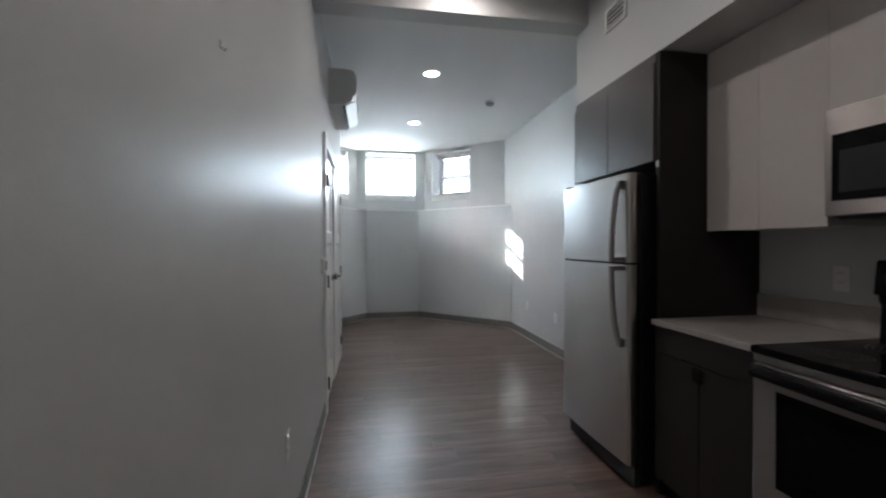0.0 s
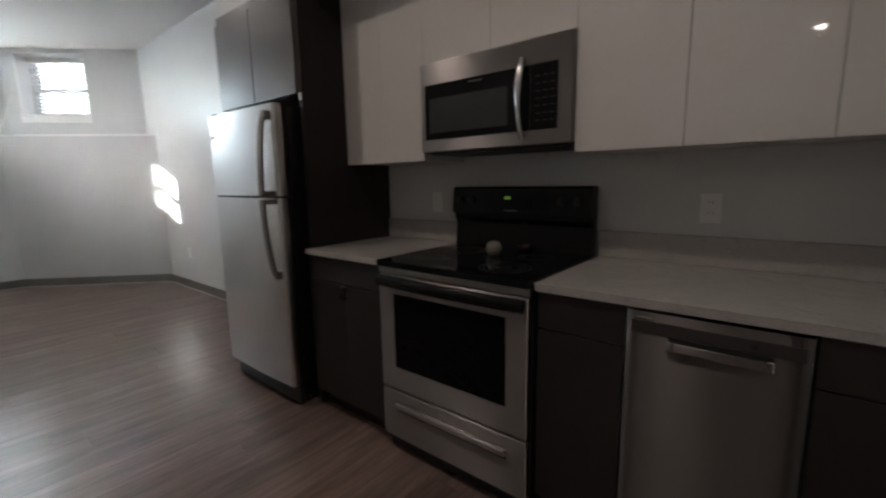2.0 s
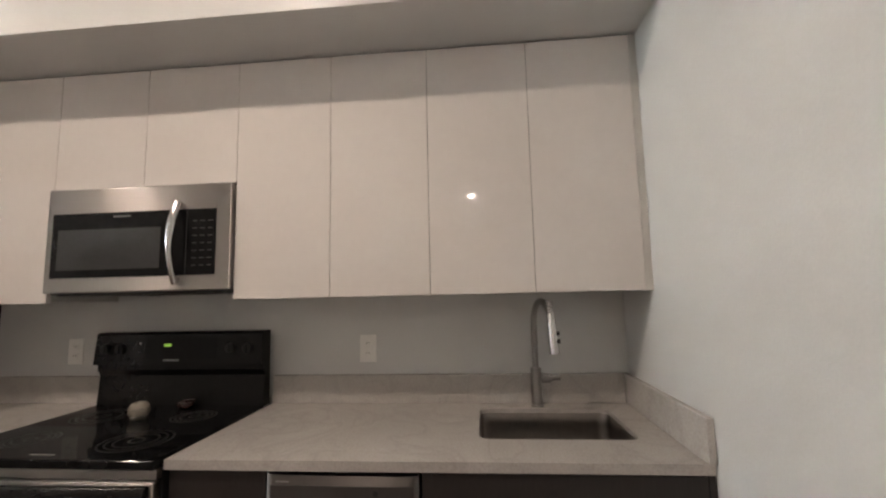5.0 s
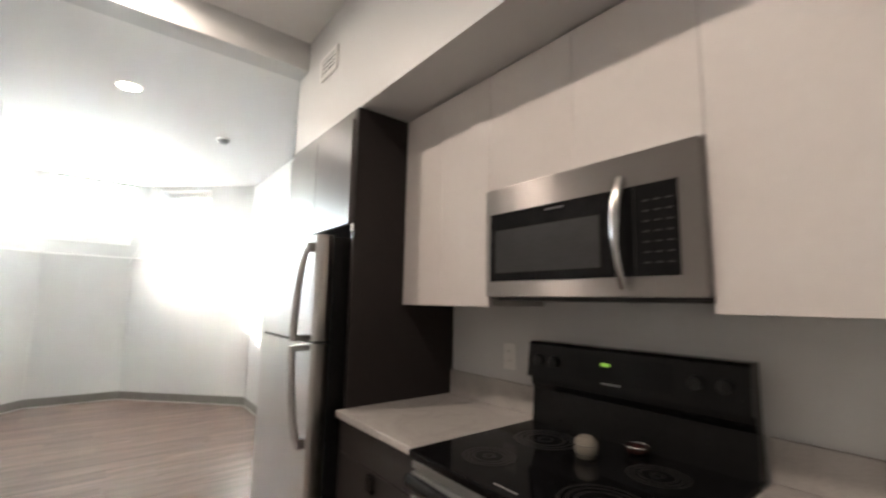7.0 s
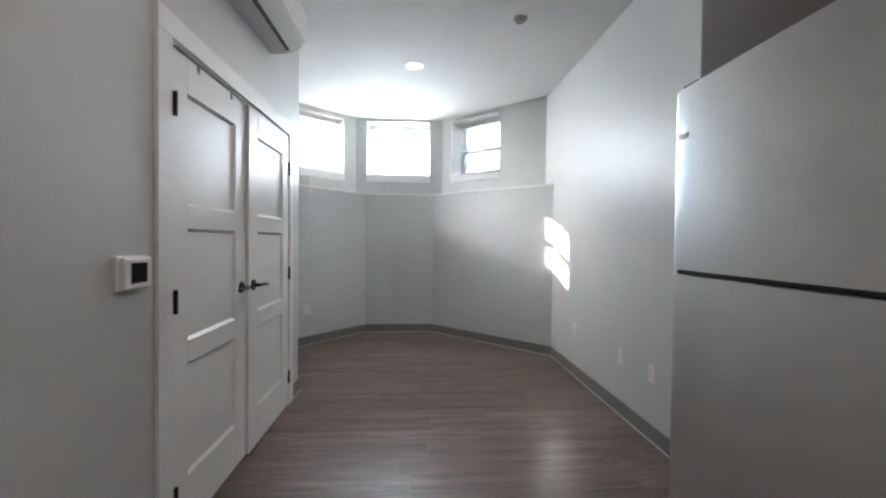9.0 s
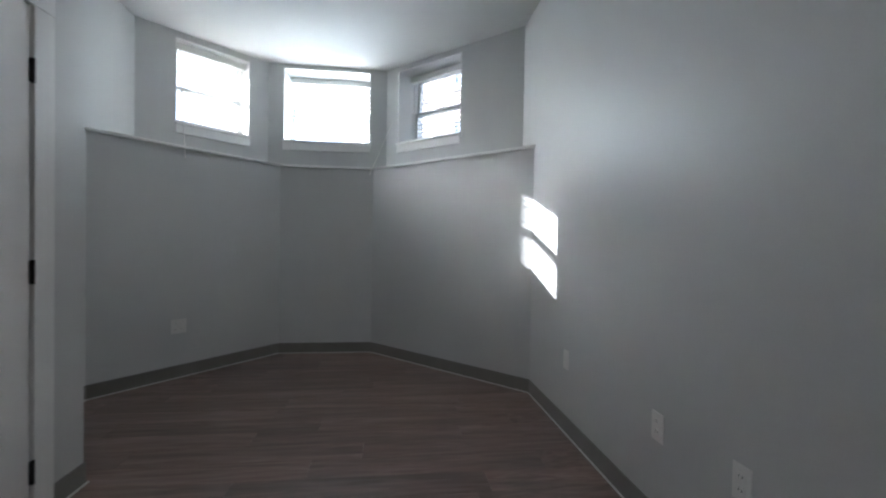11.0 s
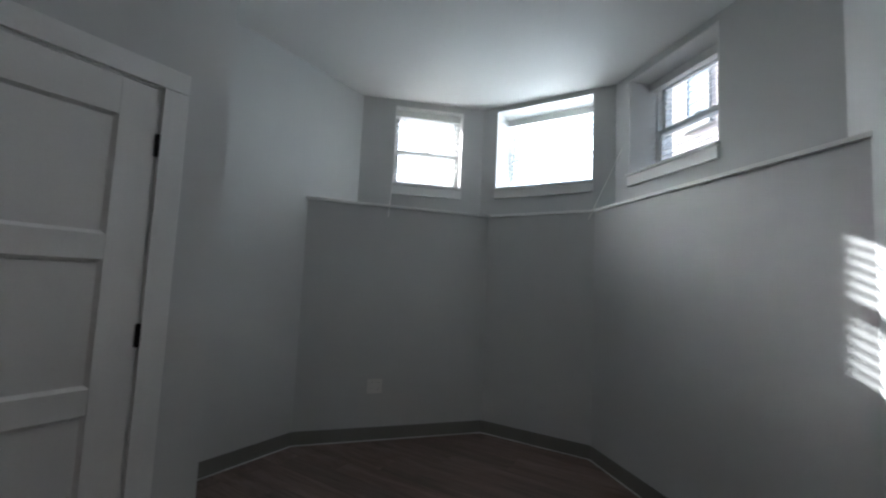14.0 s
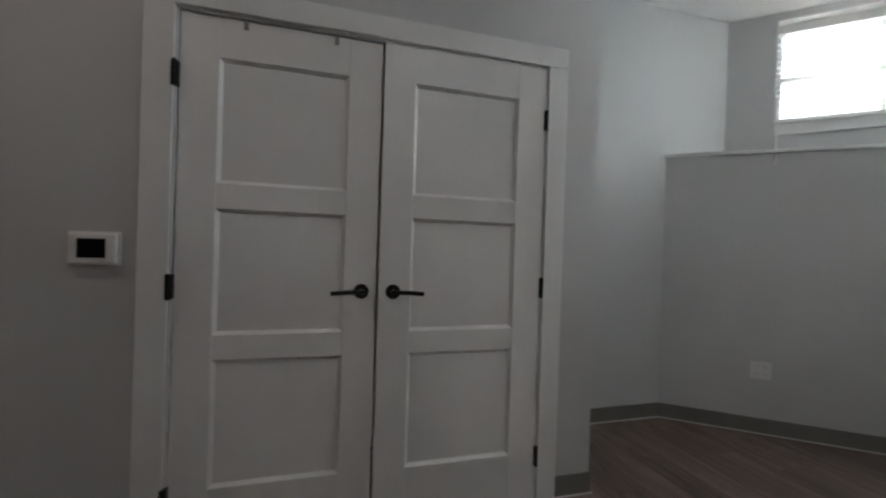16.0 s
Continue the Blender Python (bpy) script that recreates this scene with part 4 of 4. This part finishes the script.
# ---- over-the-range microwave ----
def build_microwave():
    y0, y1, z0, z1, xf = 0.567, 1.322, 1.400, 1.811, 1.768
    ob = thing("microwave", (1.93, (y0 + y1) / 2, z0), "stainless over-the-range microwave with a black glass door", "microwave")
    part("body", B(xf + 0.030, X_KITCHEN - 0.002, y0, y1, z0, z1, bevel=0.002), BLACKM, ob)
    front = part("front_frame", B(xf, xf + 0.029, y0, y1, z0 + 0.006, z1 - 0.001, bevel=0.004), STEEL, ob)
    glass = part("door_glass", B(xf - 0.003, xf + 0.001, 0.625, 1.295, 1.462, 1.712, bevel=0.001), GLASSB, ob, "black glass door and control panel")
    part("viewing_window", B(xf - 0.0042, xf - 0.0028, 0.845, 1.268, 1.492, 1.648), MESHG, glass, "grey meshed viewing window")
    part("door_gap", B(xf - 0.0035, xf - 0.0029, 0.739, 0.742, 1.463, 1.711), BLACKM, glass)
    part("badge", B(xf - 0.0042, xf - 0.0029, 0.97, 1.04, 1.692, 1.698), GREYD, glass, "small pale badge")
    for r in range(7):
        for c in range(3):
            yk, zk = 0.637 + 0.031 * c, 1.496 + 0.028 * r
            part("key_label", B(xf - 0.0040, xf - 0.0029, yk, yk + 0.018, zk, zk + 0.004), PRINT, glass, "dim printed key label")
    pts = [(xf - 0.012 - 0.040 * math.sin(math.pi * k / 12), 0.772, 1.432 + 0.306 * k / 12) for k in range(13)]
    bm = bmesh.new()
    sweep(bm, pts, 0.0155, 14, flat=0.75)
    rod(bm, (xf - 0.016, 0.772, 1.446), (xf, 0.772, 1.446), 0.011, 12)
    rod(bm, (xf - 0.016, 0.772, 1.724), (xf, 0.772, 1.724), 0.011, 12)
    part("handle", bm, CHROME, ob, "bowed polished handle")
    for k in range(4):
        part("edge_rib", B(xf + 0.004 + 0.007 * k, xf + 0.007 + 0.007 * k, y0 - 0.003, y0 + 0.001, z0 + 0.012, z1 - 0.008), STEEL, front)
    part("vent_grille", B(1.80, 2.08, y0 + 0.03, y1 - 0.03, z0 - 0.006, z0 + 0.002), BLACKM, ob, "black underside grease filters")


build_microwave()


# ---- dishwasher ----
def bowed_door(y0, y1):
    """A steel door skin whose face rolls back towards its two upright edges."""
    bm, n = bmesh.new(), 40
    mid, half = (y0 + y1) / 2, (y1 - y0) / 2
    plan = [(1.468 + 0.0025 * abs(2 * k / n - 1) ** 3 + 0.009 * abs(2 * k / n - 1) ** 24, y0 + 2 * half * k / n) for k in range(n + 1)]
    prism(bm, plan + [(1.499, y1), (1.499, y0)], 0.222, 0.882)
    for f in bm.faces:
        c = f.calc_center_median()
        f.smooth = len(f.verts) == 4 and c.x < 1.480 and abs(c.y - mid) < half - 0.0005
    return bm


def build_dishwasher():
    y0, y1 = -0.172, 0.256
    ob = thing("dishwasher", (1.76, (y0 + y1) / 2, 0), "narrow stainless steel built-in dishwasher", "dishwasher")
    part("tub", B(1.500, 2.08, y0 + 0.004, y1 - 0.004, 0.05, 0.886), BLACKM, ob)
    door = part("door_panel", bowed_door(y0, y1), STEEL_SHADED, ob)
    strip = part("control_strip", B(1.4655, 1.469, y0 + 0.012, y1 - 0.016, 0.820, 0.856, bevel=0.001), STRIP, door, "dark grey control strip")
    part("badge", B(1.4645, 1.466, y1 - 0.070, y1 - 0.032, 0.864, 0.868), GREYP, strip, "small pale badge")
    part("indicator", rod(bmesh.new(), (1.4656, y0 + 0.115, 0.838), (1.4640, y0 + 0.115, 0.838), 0.008, 12), BLACKM, strip)
    part("pocket", B(1.4660, 1.4685, -0.098, 0.140, 0.792, 0.818), BLACKM, door, "dark pocket behind the handle")
    bm = bmesh.new()
    box(bm, 1.455, 1.463, -0.084, 0.126, 0.780, 0.806, 0.003)
    part("handle", bm, STEEL_SHADED, door, "steel pocket handle with shade put into its colour")
    for a, b in ((-0.100, -0.085), (0.127, 0.142)):
        part("handle_end", B(1.456, 1.4682, a, b, 0.779, 0.809, bevel=0.003), CHROME, door, "bright handle end")
    part("lower_panel", B(1.486, 1.4995, y0 + 0.004, y1 - 0.004, 0.109, 0.220), BLACKM, ob, "black panel under the door")
    part("toe_kick", B(1.53, 1.54, y0 + 0.004, y1 - 0.004, 0.0, 0.108), BLACKM, ob)


build_dishwasher()


# ---- refrigerator ----
def build_fridge():
    y0, y1, xf = 1.968, 2.725, 1.36
    ob = thing("refrigerator", (1.74, (y0 + y1) / 2, 0), "stainless top-freezer refrigerator with black sides", "refrigerator")
    part("cabinet", B(1.442, 2.09, y0 + 0.006, y1 - 0.006, 0.05, 1.672, bevel=0.006), BLACK, ob, "black refrigerator body")

    def door(name, z0, z1):
        """A door with a softly bowed front and rounded side edges."""
        bm = bmesh.new()
        plan, n = [(1.440, y0), (1.385, y0)], 14
        for k in range(1, 6):
            t = math.pi / 2 * k / 6
            plan.append((1.385 - 0.018 * math.sin(t), y0 + 0.022 * (1 - math.cos(t))))
        for k in range(n + 1):
            f = k / n
            plan.append((1.367 - 0.008 * math.sin(math.pi * f), y0 + 0.022 + (y1 - y0 - 0.044) * f))
        for k in range(5, 0, -1):
            t = math.pi / 2 * k / 6
            plan.append((1.385 - 0.018 * math.sin(t), y1 - 0.022 * (1 - math.cos(t))))
        plan += [(1.385, y1), (1.440, y1)]
        prism(bm, plan, z0, z1)
        for f in bm.faces:
            f.smooth = len(f.verts) == 4 and abs(f.normal.z) < 0.5
        return part(name, bm, STEEL_FRIDGE, ob)
    fd = door("freezer_door", 1.205, 1.675)
    rd = door("fresh_food_door", 0.138, 1.192)
    part("gasket", B(1.38, 1.442, y0 + 0.010, y1 - 0.010, 1.190, 1.207), BLACKM, ob)
    part("badge", B(1.362, 1.368, y1 - 0.065, y1 - 0.030, 1.545, 1.558), WHITEP, fd, "small pale badge")
    hy = 2.012
    for dr, za, zb in ((fd, 1.208, 1.625), (rd, 0.770, 1.188)):
        bow = [(1.352 - 0.056 * math.sin(math.pi * (0.5 + 0.5 * k / 14 if dr is fd else 0.5 * k / 14)) ** 0.45, hy, za + (zb - za) * k / 14) for k in range(15)]
        bm = bmesh.new()
        sweep(bm, bow, 0.0155, 12, flat=1.0)
        zz = za + 0.012 if dr is fd else zb - 0.012
        box(bm, 1.296, 1.372, hy - 0.016, hy + 0.016, zz - 0.013, zz + 0.013, 0.004)
        ze = zb - 0.010 if dr is fd else za + 0.010
        box(bm, 1.330, 1.372, hy - 0.017, hy + 0.017, ze - 0.022, ze + 0.022, 0.006)
        part("handle", bm, STEEL, dr, "bowed brushed steel handle")
    part("hinge_cover", B(1.38, 1.45, y1 - 0.075, y1 - 0.015, 1.675, 1.690, bevel=0.004), BLACKM, ob)
    part("kick_grille", B(1.415, 1.445, y0 + 0.015, y1 - 0.015, 0.012, 0.130, bevel=0.003), BLACKM, ob)
    for yy in (y0 + 0.06, y1 - 0.06):
        for xx in (1.50, 2.03):
            part("foot", rod(bmesh.new(), (xx, yy, 0), (xx, yy, 0.05), 0.018, 12), BLACKM, ob)


build_fridge()


# ---- outdoors: ground round the building, the house over the street ----
bm = bmesh.new()
foot = [(-4.9, -1.2), (2.45, -1.2), (2.45, OUTER[3][1]), OUTER[2], OUTER[1], (-1.34, OUTER[0][1]), (-1.34, 0.6), (-4.9, 0.6)]
far = [(-400, -400), (400, -400), (400, 400), (-400, 400)]
es = []
for loop in (foot, far):
    vs = [bm.verts.new((x, y, 1.85)) for x, y in loop]
    es += [bm.edges.new((vs[k], vs[(k + 1) % len(vs)])) for k in range(len(vs))]
bmesh.ops.triangle_fill(bm, use_beauty=True, edges=es)
structure("ground", bm, GROUND, "pale concrete ground outside the bay windows", "ground")


def build_house():
    ob = thing("brick_house", (3.9, 10.9, 1.85), "pale painted brick house across the yard", "house")
    m = Matrix.Translation((3.9, 10.9, 1.85)) @ Matrix.Rotation(radians(-48), 4, "Z")

    def put(name, bm, mat, parent=ob, label=""):
        bm.transform(m)
        return part(name, bm, mat, parent, label)
    # Upper storeys and roof are unseen, added to block blue skylight at the window.
    wall = put("wall", B(-6, 6, 0, 5, 0, 10.2), BRICK)
    put("roof", B(-6.3, 6.3, -0.3, 5.3, 10.2, 10.5, bevel=0.05), ROOF)
    for z, hgt in ((0.9, 1.1), (2.75, 1.1), (4.6, 1.1), (7.2, 1.1)):
        for k in range(7):
            x = -5.2 + 1.7 * k
            w = put("window", ring(bmesh.new(), x - 0.30, x + 0.30, z, z + hgt, 0.04, -0.05, 0.02), GREYP)
            put("pane", B(x - 0.27, x + 0.27, -0.02, -0.004, z + 0.04, z + hgt - 0.04), SKYPANE, w, "pane painted pale blue as reflected sky")
            put("glazing_bar", B(x - 0.27, x + 0.27, -0.035, -0.021, z + hgt * 0.45, z + hgt * 0.45 + 0.03), GREYP, w)
            put("sill", B(x - 0.35, x + 0.35, -0.10, 0.02, z - 0.07, z), GREYP, w)


build_house()


# ---- floor planks, laid across the room ----
def build_planks():
    wd, ln = 0.18, 1.22
    base = mesh_of("plank", B(-0.5, 0.5, -wd / 2 + 0.0003, wd / 2 - 0.0003, -0.006, 0.0, bevel=0.0007, seg=1), PLANK)
    floor = bpy.data.objects["floor"]
    rng = random.Random(4)
    y = -0.96 + wd / 2
    while y < 7.62:
        x0 = X_HALL_END if y < Y_HALL else (-0.40 if y < 3.3 else -1.10)
        x1 = 2.22
        if y > 6.4:
            x1 = 2.35 - (y - 6.4)
            x0 = -1.05 + 0.8 * (y - 6.4)
        x = x0 - rng.uniform(0.05, 1.1)
        while x < x1:
            a, b = max(x, x0), min(x + ln, x1)
            if b - a > 0.02:
                ob = new("plank", base)
                ob.parent = floor
                ob.location = ((a + b) / 2, y, 0.0)
                ob.scale = (b - a - 0.0006, 1, 1)
            x += ln
        y += wd


build_planks()
